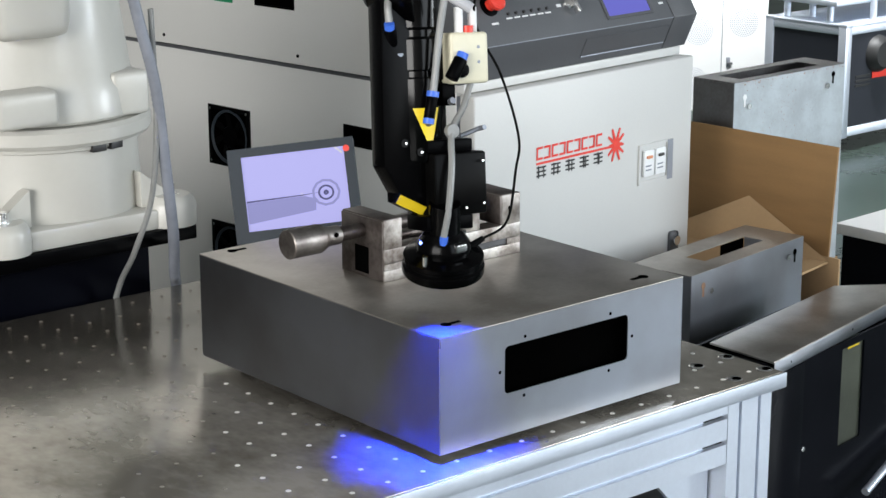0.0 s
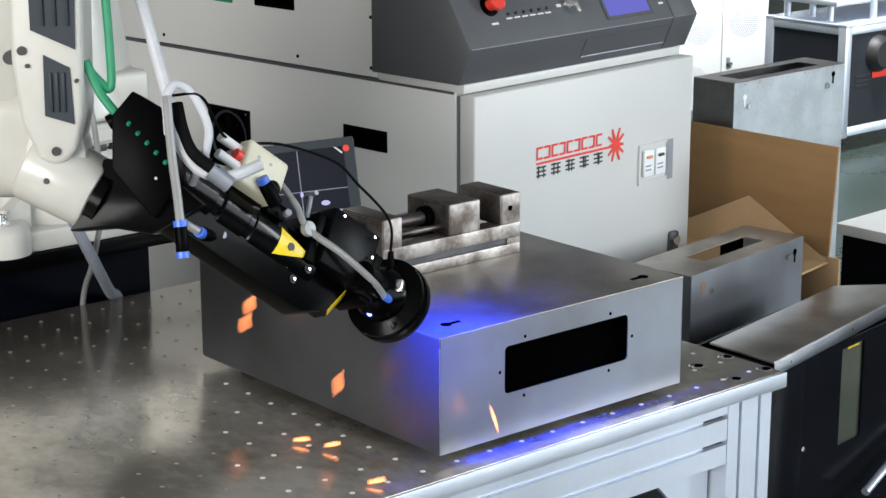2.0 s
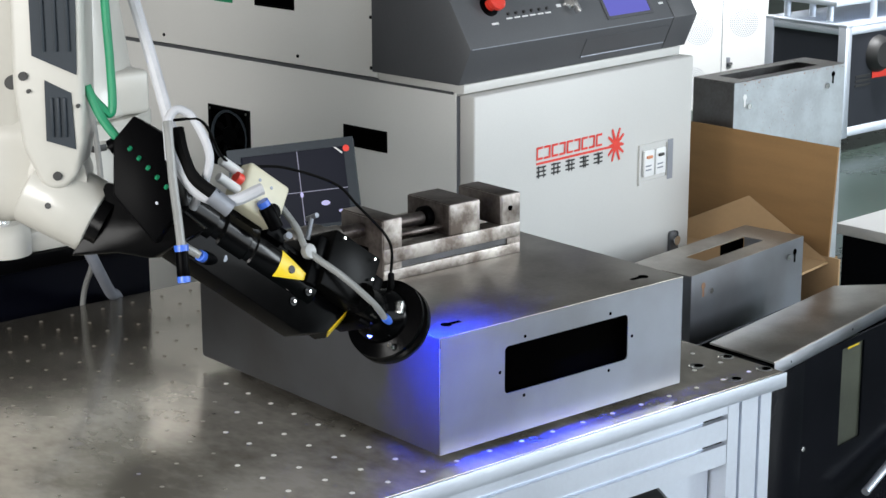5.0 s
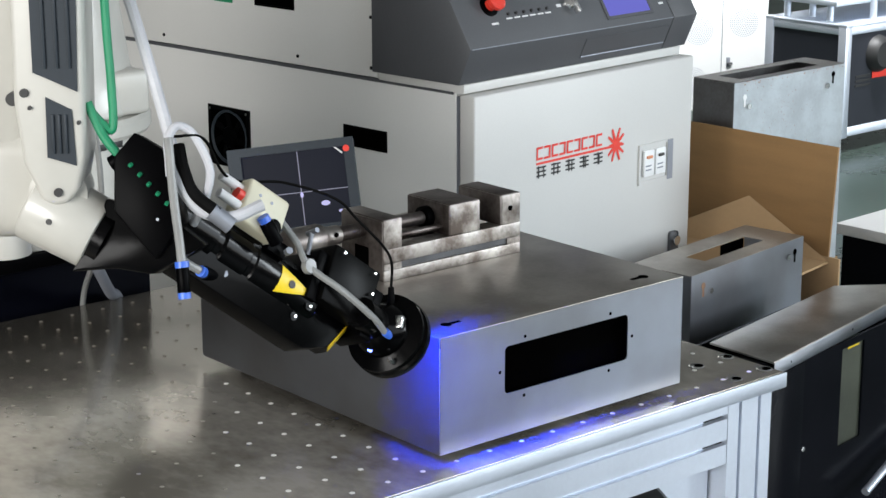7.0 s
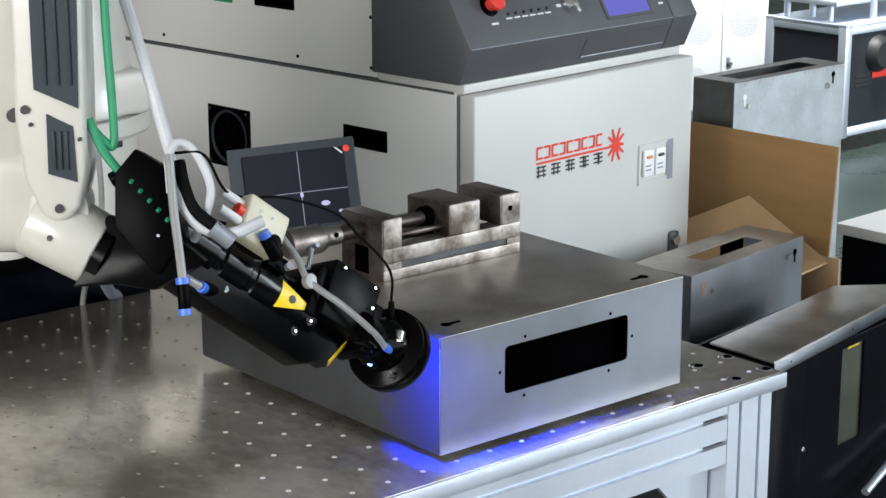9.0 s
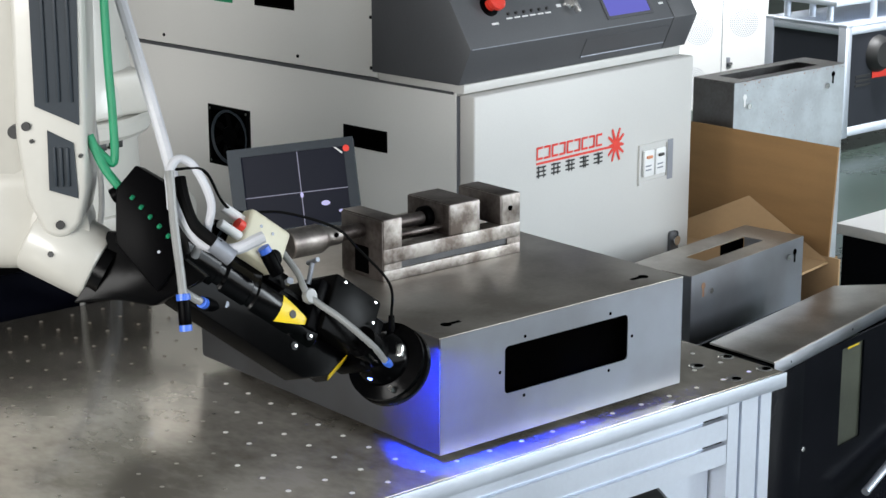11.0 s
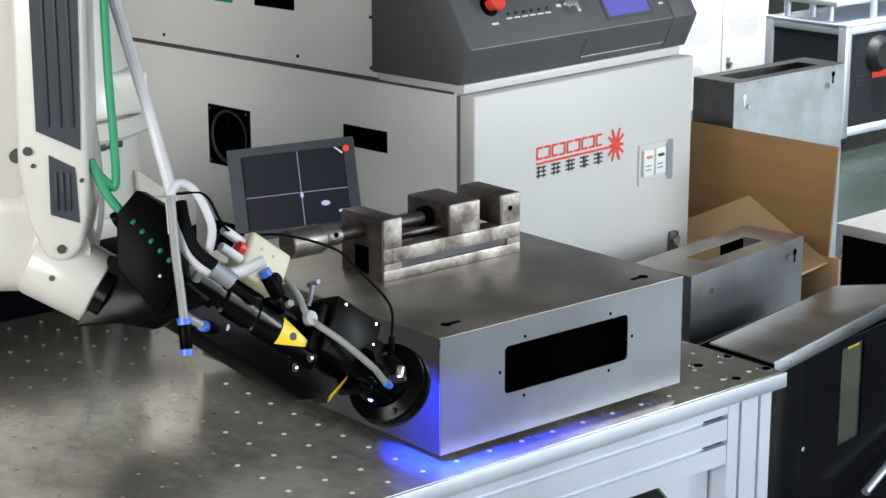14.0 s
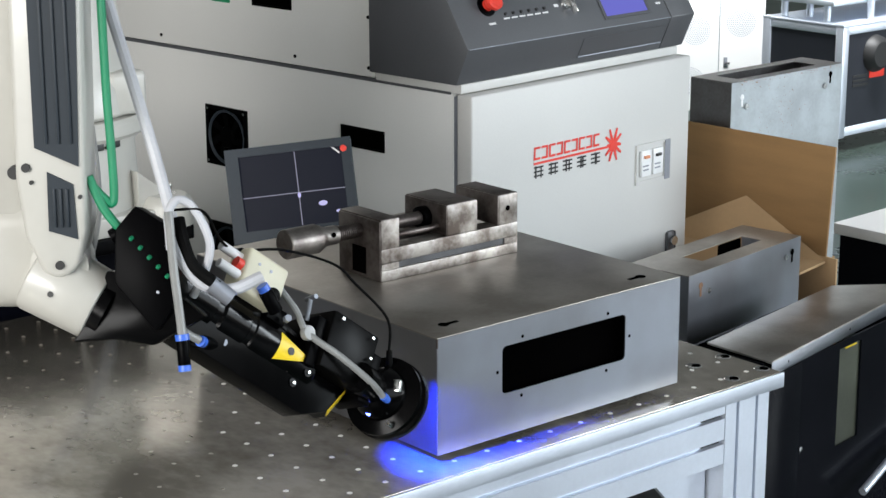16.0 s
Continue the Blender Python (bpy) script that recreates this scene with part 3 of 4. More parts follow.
        part("fan_ring", lathe([(0.0515, -0.001), (0.057, -0.001), (0.057, 0.0048), (0.054, 0.0052), (0.0515, 0.003), (0.0515, -0.001)], 40, m=turn, caps=False), m_bezel, f)
        part("fan_well", block((-0.0012, 0.588, z0 + 0.006), (0.0008, 0.707, z0 + 0.1195), 0), m_recess, f)
        part("fan_hub", lathe([(0.0, 0.0035), (0.021, 0.0035), (0.023, 0.0012)], 28, m=turn), m_blackmatt, f)
        for kk in range(7):
            q_ = turn @ pose(0, 0, 0, 0, 0, kk * 360 / 7)
            bm = prism([(0.022, -0.008), (0.049, -0.002), (0.049, 0.014), (0.022, 0.004)], 0.0013, 0.0026, "z")
            bm.transform(q_)
            part("fan_blade", bm, m_black, f)
        for sy in (-0.0575, 0.0575):
            for sz in (-0.055, 0.055):
                part("fan_screw", rod((-0.0035, cy + sy, cz + sz), (-0.0058, cy + sy, cz + sz), 0.0028, seg=10), m_chrome, f)
    for y0, y1, z0, z1_ in ((0.1835, 0.303, T + 0.0455, T + 0.0865), (0.440, 0.557, T + 0.293, T + 0.333)):
        h = part("recessed_handle", frame_plate((y0, z0, y1, z1_), (y0 + 0.004, z0 + 0.004, y1 - 0.004, z1_ - 0.004), -0.0025, 0.002, "x"), m_blackmatt, c, "black recessed grip")
        part("grip_well", block((-0.0012, y0 + 0.003, z0 + 0.003), (0.001, y1 - 0.003, z1_ - 0.003), 0), m_recess, h)
    for y_, z_ in ((0.224, T + 0.204), (0.432, T + 0.204), (0.855, T + 0.204), (0.224, T + 0.30)):
        part("housing_screw", rod((-0.0003, y_, z_), (-0.0022, y_, z_), 0.0035, seg=10), m_blackmatt, c)
    part("green_label", block((-0.0012, 0.627, T + 0.291), (-0.0002, 0.684, T + 0.318), 0), m_green, c)


laser_cabinet()


def console():
    c = thing("control_console", CAB @ pose(0, 0, T + 0.201), "sloped charcoal control console on top of the machine cabinet", "control panel")
    # profile across the console: foot, knee, sloping panel
    prof = [(0.205, 0.0), (-0.020, 0.0), (-0.050, 0.067), (0.055, 0.234), (0.205, 0.234)]
    part("shell", prism([(a, b) for a, b in prof], -0.018, 0.574, "x", 0.002), m_console, c)
    part("end_cap", prism([(a, b) for a, b in prof], 0.5765, 0.652, "x", 0.002), m_console, c)
    part("cap_gap", prism([(a + (0.004 if a < 0.2 else 0), b * 0.985 + 0.001) for a, b in prof], 0.573, 0.578, "x"), m_recess, c)
    part("lower_tray", prism([(-0.0255, 0.0130), (-0.0430, 0.0520), (-0.0448, 0.0513), (-0.0274, 0.0123)], 0.311, 0.568, "x"), m_console, c)
    # paler strips along the tray and the knee
    part("tray_edge", block((0.311, -0.0300, 0.0140), (0.568, -0.0262, 0.0165), 0.0006), m_groove, c, "pale grey tray edge")
    part("pale_edge", rod((-0.014, -0.0502, 0.0672), (0.572, -0.0502, 0.0672), 0.0009, seg=8), m_groove, c)
    n = Vector((0, -0.8466, 0.5323))  # outward from the sloping panel
    up = Vector((0, 0.5323, 0.8466))
    tilt = Matrix(((1, 0, 0, 0), (0, up.y, n.y, 0), (0, up.z, n.z, 0), (0, 0, 0, 1)))

    def on(x, s):
        return Matrix.Translation(Vector((x, -0.050, 0.067)) + up * s) @ tilt
    # red stop button
    e = part("stop_button", lathe([(0.0, 0.032), (0.014, 0.031), (0.0185, 0.027), (0.0185, 0.020), (0.011, 0.012), (0.011, 0.0)], 32, m=on(0.072, 0.078)), m_red, c, "red mushroom stop button")
    part("button_collar", lathe([(0.020, 0.0), (0.020, 0.003), (0.0165, 0.004)], 28, m=on(0.072, 0.078)), m_blackmatt, e)
    for k in range(6):
        part("panel_lamp", lathe([(0.0, 0.004), (0.0026, 0.0035), (0.0032, 0.0)], 12, m=on(0.113 + k * 0.0215, 0.058)), m_ink, c)
        part("print_bar", block((-0.008, -0.0015, 0), (0.008, 0.0015, 0.0004), 0), m_whiteprint, c).matrix_basis = on(0.113 + k * 0.0215, 0.0495)
    part("print_bar", block((-0.009, -0.002, 0), (0.009, 0.002, 0.0004), 0), m_whiteprint, c).matrix_basis = on(0.071, 0.043)
    s = part("key_switch", lathe([(0.0, 0.009), (0.009, 0.009), (0.012, 0.006), (0.013, 0.0)], 24, m=on(0.283, 0.061)), m_chrome, c)
    key = block((-0.002, -0.026, 0.008), (0.002, 0.004, 0.022), 0.0008)
    key.transform(on(0.286, 0.061))
    part("key", key, m_chrome, s)
    part("print_bar", block((-0.006, -0.003, 0), (0.006, 0.003, 0.0004), 0), m_whiteprint, c).matrix_basis = on(0.257, 0.060)
    part("display_frame", frame_plate((-0.071, -0.006, 0.071, 0.100), (-0.064, 0.0, 0.064, 0.094), 0.0, 0.0025, "z"), m_console, c).matrix_basis = on(0.447, 0.022)
    part("display", block((-0.0645, -0.0005, 0.0), (0.0645, 0.0945, 0.0012), 0), m_lcd, c, "violet-blue lit display").matrix_basis = on(0.447, 0.022)
    g = part("green_button", lathe([(0.0, 0.014), (0.009, 0.0135), (0.010, 0.011), (0.010, 0.0)], 24, m=on(0.550, 0.058)), m_green, c, "green push button")
    part("button_collar", lathe([(0.014, 0.0), (0.014, 0.003), (0.0105, 0.004)], 24, m=on(0.550, 0.058)), m_blackmatt, g)
    part("print_bar", block((-0.007, -0.0022, 0), (0.007, 0.0022, 0.0004), 0), m_whiteprint, c).matrix_basis = on(0.552, 0.034)


console()


# ---- robot ----
ROBOT = (0.032, 0.967)


def robot():
    """The pedestal and the parts of the arm; returns the arm's moving part."""
    z = 0.10 + T
    s = thing("robot_stand", pose(0.0, 1.10, 0), "black steel pedestal with a black plate under the robot", "stand")
    part("column", block((-0.55, -0.232, 0.0), (0.155, 0.25, z - 0.024), 0.003), m_navy, s)
    part("plate", block((-0.60, -0.300, z - 0.022), (0.198, 0.30, z), 0.002), m_blackmatt, s, "black mounting plate")
    r = thing("industrial_robot", pose(*ROBOT, z), "cream-painted six-axis industrial robot arm bolted to its stand", "robot")
    bm = prism(rounded(-0.160, -0.160, 0.160, 0.160, 0.06), 0.0, 0.030, "z", 0.004)
    part("base_flange", bm, m_robot, r)
    for x in (-0.138, 0.138):
        for y in (-0.138, 0.138):
            lug = part("base_lug", lathe([(0.0, 0.045), (0.030, 0.045), (0.036, 0.040), (0.040, 0.0305), (0.040, 0.0)], 24, m=Matrix.Translation((x, y, 0.001))), m_robot, r)
            part("bolt", lathe([(0.0, 0.060), (0.0085, 0.060), (0.0085, 0.046), (0.0135, 0.046), (0.0135, 0.044)], 18, m=Matrix.Translation((x, y, 0.001))), m_chrome, lug, "zinc-plated hex socket bolt")
            part("rib", prism([(x * 0.66, 0.031), (x * 1.16, 0.031), (x * 0.66, 0.085)], y * 0.9 - 0.012, y * 0.9 + 0.012), m_robot, r)
    part("base_body", lathe([(0.151, 0.002), (0.150, 0.05), (0.147, 0.100), (0.146, 0.132), (0.0, 0.132)], 56), m_robot, r)
    part("joint_ring", lathe([(0.0, 0.1325), (0.146, 0.1325), (0.153, 0.134), (0.153, 0.139), (0.163, 0.141), (0.168, 0.147), (0.168, 0.164), (0.163, 0.170), (0.0, 0.171)], 56), m_robot, r)
    for a in (-85, -73):
        c = part("band_clip", block((-0.012, -0.006, 0.1295), (0.012, 0.004, 0.1405), 0.0015), m_ink, r, "black clip on the joint band")
        c.matrix_basis = pose(0.152 * math.cos(radians(a)), 0.152 * math.sin(radians(a)), 0, 0, 0, a + 90)
    turret = part("turret", lathe([(0.0, 0.1715), (0.150, 0.1715), (0.154, 0.176), (0.151, 0.215), (0.140, 0.235), (0.124, 0.36), (0.10, 0.44), (0.0, 0.445)], 48), m_robot, r)
    part("turret_lug", block((0.050, -0.140, 0.172), (0.112, -0.072, 0.236), 0.008, 3), m_robot, turret)
    part("shoulder", block((-0.14, -0.165, 0.30), (-0.02, -0.100, 0.46), 0.02, 3), m_robot, turret)
    part("shoulder_step", block((-0.15, -0.172, 0.180), (-0.055, -0.12, 0.230), 0.008, 3), m_robot, turret)
    part("motor_box", block((0.06, -0.06, 0.35), (0.21, 0.06, 0.50), 0.012, 3), m_black, turret, "black motor housing")
    # forearm, hanging from above
    f = part("forearm", prism([(-0.034, 0.42), (0.034, 0.42), (0.0265, 0.05), (0.019, 0.018), (0.008, 0.006), (-0.004, 0.003), (-0.016, 0.008), (-0.032, 0.044), (-0.038, 0.10)], -0.004, 0.060, "y", 0.006, 3), m_robot, r, "cream forearm with dark cover plates")
    for o in ([(-0.0175, 0.30), (0.0285, 0.30), (0.0225, 0.113), (-0.0180, 0.131)], [(-0.0075, 0.108), (0.0165, 0.096), (0.0185, 0.043), (-0.0085, 0.051)]):
        panel = part("cover_plate", prism(o, -0.0056, -0.002), m_bezel, f, "dark ribbed cover plate")
        x0, x1 = o[0][0], o[1][0]
        for k in range(1, 4):
            x = x0 + (x1 - x0) * k / 4
            part("rib", block((x - 0.0013, -0.0078, o[3][1] + 0.004), (x + 0.0013, -0.0055, o[0][1] - 0.016), 0.0005), m_bezel, panel)
    for x, z_ in ((0.0, 0.0175), (-0.027, 0.112), (-0.0225, 0.098), (0.0225, 0.084)):
        part("cap", rod((x, -0.007, z_), (x, -0.003, z_), 0.0042 if z_ < 0.02 or z_ > 0.11 else 0.002, seg=14), m_ink, f)
    part("elbow_housing", block((-0.150, 0.026, -0.040), (-0.008, 0.105, 0.075), 0.030, 5), m_robot, f)
    part("elbow_side", block((-0.13, 0.030, -0.02), (-0.030, 0.10, 0.42), 0.018, 3), m_robot, f)
    part("elbow_cap", rod((-0.0445, 0.022, 0.101), (-0.0445, 0.031, 0.101), 0.0065, seg=16), m_ink, f)
    part("wrist_yoke", lathe([(0.0, 0.0), (0.022, 0.001), (0.027, 0.008), (0.028, 0.050), (0.0, 0.055)], 32, m=Matrix.Translation((-0.004, 0.062, 0.012)) @ pose(0, 0, 0, 90)), m_robot, f)
    part("wrist_mark", block((0.0225, 0.03, 0.000), (0.030, 0.034, 0.008), 0.001), m_red, f, "orange-red warning tag")
    part("wrist_mark", block((0.034, 0.03, -0.010), (0.043, 0.034, 0.000), 0.001), m_red, f, "orange-red warning tag")
    hose = part("green_cable", tube([(0.0455, 0.02, 0.42), (0.047, 0.02, 0.20), (0.050, 0.018, 0.12), (0.050, 0.016, 0.075), (0.040, 0.014, 0.080), (0.026, 0.012, 0.098)], 0.0042), m_green, f, "green signal cable")
    part("green_cable", tube([(0.028, 0.012, 0.100), (0.040, 0.010, 0.072), (0.052, 0.008, 0.055), (0.060, 0.008, 0.046)], 0.0045), m_green, f, "green signal cable")
    return f


FOREARM = robot()

# ---- welding head: its z axis is the beam, pointing back from the work ----
E_R, E_U, E_T = Vector((0.1596, -0.9007, -0.4045)), Vector((0.9239, -0.0093, 0.3829)), Vector((-0.3485, -0.4340, 0.8302))
E_0 = Vector((0.0341, 0.1108, 0.4826))


def ob(x, y, d=0.0):
    """A place at the rear of the head, in millimetres along three axes of its mounting bracket."""
    return E_0 + (E_R * x + E_U * y + E_T * d) * 0.001


def slab_on(outline, d0, d1, bevel=0.002):
    bm = prism(outline, d0, d1, "z", bevel * 1000)
    bm.transform(Matrix.Translation(E_0) @ Matrix(((E_R.x, E_U.x, E_T.x, 0), (E_R.y, E_U.y, E_T.y, 0), (E_R.z, E_U.z, E_T.z, 0), (0, 0, 0, 1))) @ Matrix.Diagonal((0.001, 0.001, 0.001, 1)))
    return bm


# the upper body leans away from the beam
LEAN = Matrix.Translation((0, 0, 0.16)) @ pose(0, 0, 0, -19) @ Matrix.Translation((0, 0, 0.08)) @ pose(0, 0, 0, 0, 7.2) @ Matrix.Translation((0, 0, -0.24))


def welding_head():
    h = thing("welding_head", pose(0, 0, 0), "black laser welding head with yellow warning triangle and blue ring light", "laser head")
    n = part("nozzle_ring", lathe([(0.0, 0.1600), (0.0140, 0.1600), (0.0148, 0.1165), (0.0440, 0.1165), (0.0450, 0.1185), (0.0450, 0.1265), (0.0420, 0.1285), (0.0420, 0.1310), (0.0440, 0.1330), (0.0440, 0.1375), (0.0330, 0.1410), (0.0300, 0.1420), (0.0290, 0.1520), (0.0220, 0.1620), (0.0180, 0.1660), (0.0170, 0.1980), (0.0, 0.1980)], 56), m_black, h, "black stepped nozzle ring")
    part("ring_light", lathe([(0.0, 0.1580), (0.0075, 0.1580), (0.0077, 0.1587), (0.0, 0.1587)], 40), m_ring, n, "blue glowing ring of light")
    for x, y in ((-0.0245, 0.004), (0.024, 0.010), (-0.004, 0.030)):
        part("led", rod((x, y, 0.1480), (x, y, 0.1560), 0.0034, seg=12), m_led, n, "blue glowing indicator")
    for x, y in ((-0.034, -0.018), (0.036, 0.018)):
        part("clamp_screw", rod((x, y, 0.136), (x, y, 0.150), 0.0028, seg=12), m_chrome, n)
    part("nozzle_clip", block((-0.002, -0.030, 0.150), (0.012, -0.018, 0.160), 0.002), m_chrome, n)
    def fit(name, bm, mat, parent, label="", smooth=True):
        """A part of the leaning upper body."""
        bm.transform(LEAN)
        return part(name, bm, mat, parent, label, smooth)
    fit("lower_mount", block((-0.014, -0.006, 0.1660), (0.044, 0.040, 0.1830), 0.002), m_blackmatt, h)
    fit("optics_block", block((-0.006, -0.012, 0.1820), (0.059, 0.052, 0.2500), 0.003), m_block, h, "black square optics block")
    fit("block_step", block((-0.010, -0.006, 0.2500), (0.046, 0.052, 0.2640), 0.002), m_blackmatt, h)
    fit("body", prism([(-0.055, 0.250), (-0.055, 0.238), (-0.038, 0.2075), (0.002, 0.187), (0.022, 0.187), (0.024, 0.430), (-0.046, 0.430), (-0.053, 0.420)], 0.008, 0.038, "y", 0.002), m_black, h, "black anodised main body")
    # lower front chamfer of the body, with its tape
    top_edge = (Vector((-0.038, 0.0078, 0.2085)), Vector((0.002, 0.0078, 0.1885)))
    drop = Vector((0.0, 0.013, -0.0105))
    bm = bmesh.new()
    for p in (*top_edge, *[q + drop for q in top_edge], *[Vector((q.x, 0.037, q.z)) for q in top_edge], *[Vector((q.x, 0.037, q.z - 0.0105)) for q in top_edge]):
        bm.verts.new(p)
    bmesh.ops.convex_hull(bm, input=bm.verts)
    fit("chamfer", bm, m_black, h, "", False)
    bm = bmesh.new()
    out_ = Vector((-0.0002, -0.0006, -0.0007))
    for q in (top_edge[0] + (top_edge[1] - top_edge[0]) * 0.03, top_edge[1] - (top_edge[1] - top_edge[0]) * 0.03):
        for k in (0.05, 0.95):
            bm.verts.new(q + drop * k), bm.verts.new(q + drop * k + out_)
    bmesh.ops.convex_hull(bm, input=bm.verts)
    fit("yellow_band", bm, m_yellow, h, "yellow tape along the lower chamfer", False)
    tube_at = Matrix.Translation((-0.0035, 0.0245, 0))
    fit("collimator", lathe([(0.0, 0.240), (0.0235, 0.240), (0.026, 0.244), (0.026, 0.330), (0.0245, 0.332), (0.0245, 0.338), (0.026, 0.340), (0.026, 0.372), (0.023, 0.375), (0.023, 0.382), (0.0265, 0.385), (0.0265, 0.460), (0.0, 0.460)], 40, m=tube_at), m_tube, h, "black collimator tube")
    bm = bmesh.new()
    rows = []
    for i in range(8):
        zz, half = 0.2550 + 0.044 * i / 7, 0.0008 + 0.0150 * i / 7
        rows.append([bm.verts.new((-0.0035 + 0.0266 * math.sin((half * (k / 4 - 1) - 0.003 * i / 7) / 0.0266), 0.0245 - 0.0266 * math.cos((half * (k / 4 - 1) - 0.003 * i / 7) / 0.0266), zz)) for k in range(9)])
    for a, b in zip(rows, rows[1:]):
        for k in range(8):
            bm.faces.new((a[k], a[k + 1], b[k + 1], b[k]))
    tri = fit("warning_triangle", bm, m_yellow, h, "yellow warning triangle")
    fit("triangle_mark", rod((-0.0055, -0.0029, 0.2830), (-0.0055, -0.0015, 0.2830), 0.0042, seg=12), m_ink, tri)
    for x, y, z in ((0.011, 0.000, 0.256), (-0.0145, 0.0, 0.252), (-0.030, 0.0065, 0.262), (0.052, -0.0145, 0.194), (0.052, -0.0145, 0.240), (0.030, -0.0145, 0.190)):
        if 0 <= y < 0.01:
            fit("screw_post", rod((x, y + 0.0002, z), (x, 0.030, z), 0.0045, seg=10), m_black, h)
        fit("cap_screw", lathe([(0.0, 0.0022), (0.0014, 0.0022), (0.0018, 0.0), (0.0, 0.0)], 12, m=Matrix.Translation((x, y, z)) @ pose(0, 0, 0, 90)), m_chrome, h, "bright cap screw")
    # valve block and fittings
    v = fit("valve_block", block((0.018, -0.014, 0.323), (0.065, 0.016, 0.378), 0.004, 3), m_beige, h, "beige plastic valve block")
    fit("block_foot", block((0.008, 0.004, 0.328), (0.020, 0.040, 0.370), 0.001), m_black, v)
    fit("red_button", rod((0.044, -0.0055, 0.3775), (0.044, -0.0055, 0.3850), 0.0062, seg=18), m_red, v, "orange-red button")
    for x, y in ((0.033, -0.006), (0.053, -0.001)):
        fit("white_fitting", rod((x, y, 0.3765), (x, y, 0.4050), 0.0050, seg=16, bevel=0.001), m_whiteprint, v, "white push-in fitting")
    for z in (0.346, 0.362):
        fit("block_screw", rod((0.052, -0.0146, z), (0.052, -0.0130, z), 0.0018, seg=8), m_groove, v)
    fit("elbow_fitting", rod((0.028, -0.012, 0.338), (0.028, -0.021, 0.338), 0.0085, seg=16, bevel=0.001), m_blackmatt, v, "black elbow fitting")
    fit("fitting_body", rod((0.014, -0.020, 0.329), (0.027, -0.020, 0.350), 0.0075, seg=16, bevel=0.001), m_blackmatt, v)
    fit("blue_collar", rod((0.027, -0.020, 0.350), (0.030, -0.020, 0.356), 0.0062, seg=16), m_blue, v, "blue release collar")
    fit("bracket_arm", block((0.014, 0.000, 0.300), (0.030, 0.012, 0.324), 0.001), m_blackmatt, h)
    fit("side_nut", rod((0.020, -0.006, 0.304), (0.020, -0.012, 0.306), 0.0040, seg=6), m_groove, h)
    g = fit("side_fitting", rod((-0.034, 0.020, 0.356), (-0.044, 0.006, 0.384), 0.0070, seg=16, bevel=0.001), m_blackmatt, h, "black fitting with blue collar")
    fit("blue_collar", rod((-0.044, 0.006, 0.384), (-0.046, 0.003, 0.390), 0.0056, seg=16), m_blue, g)
    fit("side_nut", rod((-0.031, 0.020, 0.356), (-0.031, 0.008, 0.358), 0.0040, seg=6), m_groove, g)
    fit("side_nut", rod((-0.049, 0.022, 0.352), (-0.050, 0.010, 0.354), 0.0040, seg=6), m_groove, g)
    fit("side_hose", tube([(-0.046, 0.003, 0.391), (-0.046, 0.004, 0.410), (-0.036, 0.014, 0.430), (-0.020, 0.03, 0.45)], 0.0042), m_hose, h, "translucent air hose")
    fit("air_hose", tube([(0.046, -0.006, 0.324), (0.034, -0.008, 0.297), (0.020, -0.007, 0.273), (0.010, -0.022, 0.235), (0.002, -0.026, 0.190), (0.000, -0.017, 0.160)], 0.0036, steps=10), m_hose, h, "translucent air hose")
    fit("hose_clip", lathe([(0.0, -0.004), (0.0075, -0.0035), (0.0085, 0.0), (0.0075, 0.0035), (0.0, 0.004)], 16, m=Matrix.Translation((0.020, -0.007, 0.273)) @ pose(0, 0, 0, 90)), m_hose, h)
    fit("hose_collar", rod((0.000, -0.018, 0.161), (0.000, -0.0155, 0.152), 0.0046, seg=16), m_blue, h, "blue release collar")
    fit("side_bolt", rod((0.040, 0.010, 0.266), (0.062, 0.004, 0.274), 0.0026, seg=12), m_groove, h)
    fit("side_wing", rod((0.062, -0.005, 0.275), (0.062, 0.013, 0.272), 0.0027, seg=10), m_groove, h)
    # rear bracket, wrist flange and connector strip
    b = part("rear_bracket", slab_on([(-13, 13), (6, 36), (38, 17), (52, -48), (26, -84), (-13, -38)], -35, 12), m_blackmatt, h, "black mounting bracket")
    part("flange_arm", slab_on([(-25, -25), (26, -34), (70, -70), (20, -98), (-16, -92), (-58, -95), (-38, -66)], -62, -12, 0.003), m_black, h, "black angled arm to the wrist")
    w = part("wrist", rod(ob(-98, -26, -34), ob(-36, -60, -36), 0.039, 0.036, 36, bevel=0.005), m_robot, h, "cream wrist barrel")
    part("wrist_ring", rod(ob(-38, -59, -36), ob(-26, -65.5, -36), 0.0320, seg=32), m_black, w)
    part("wrist_cap", rod(ob(-76, -48, -1), ob(-76, -48, 3), 0.003, seg=10), m_ink, w)
    for k in range(6):
        part("green_terminal", rod(ob(2 + 8.5 * k, 4 - 9 * k, 13), ob(4 + 8.5 * k, 6 - 9 * k, 15), 0.0020, seg=8), m_green, b)
    part("plug", rod(ob(-18, 6, 2), ob(-4, 14, 2), 0.0075, seg=16, bevel=0.001), m_blackmatt, b)
    part("bracket_screw", rod(ob(28, -46, 12), ob(28, -46, 13.5), 0.0015, seg=12), m_groove, b)
    # hose bundle at the back
    part("white_hose", tube([ob(-35, 260, -30), ob(0, 150, -25), ob(22, 80, -18), ob(40, 20, -4), ob(47, -8, 10), ob(66, -36, 8), ob(95, -44, 2), ob(124, -32, -10)], 0.0060, steps=10), m_wrap, h, "white wrapped hose bundle")
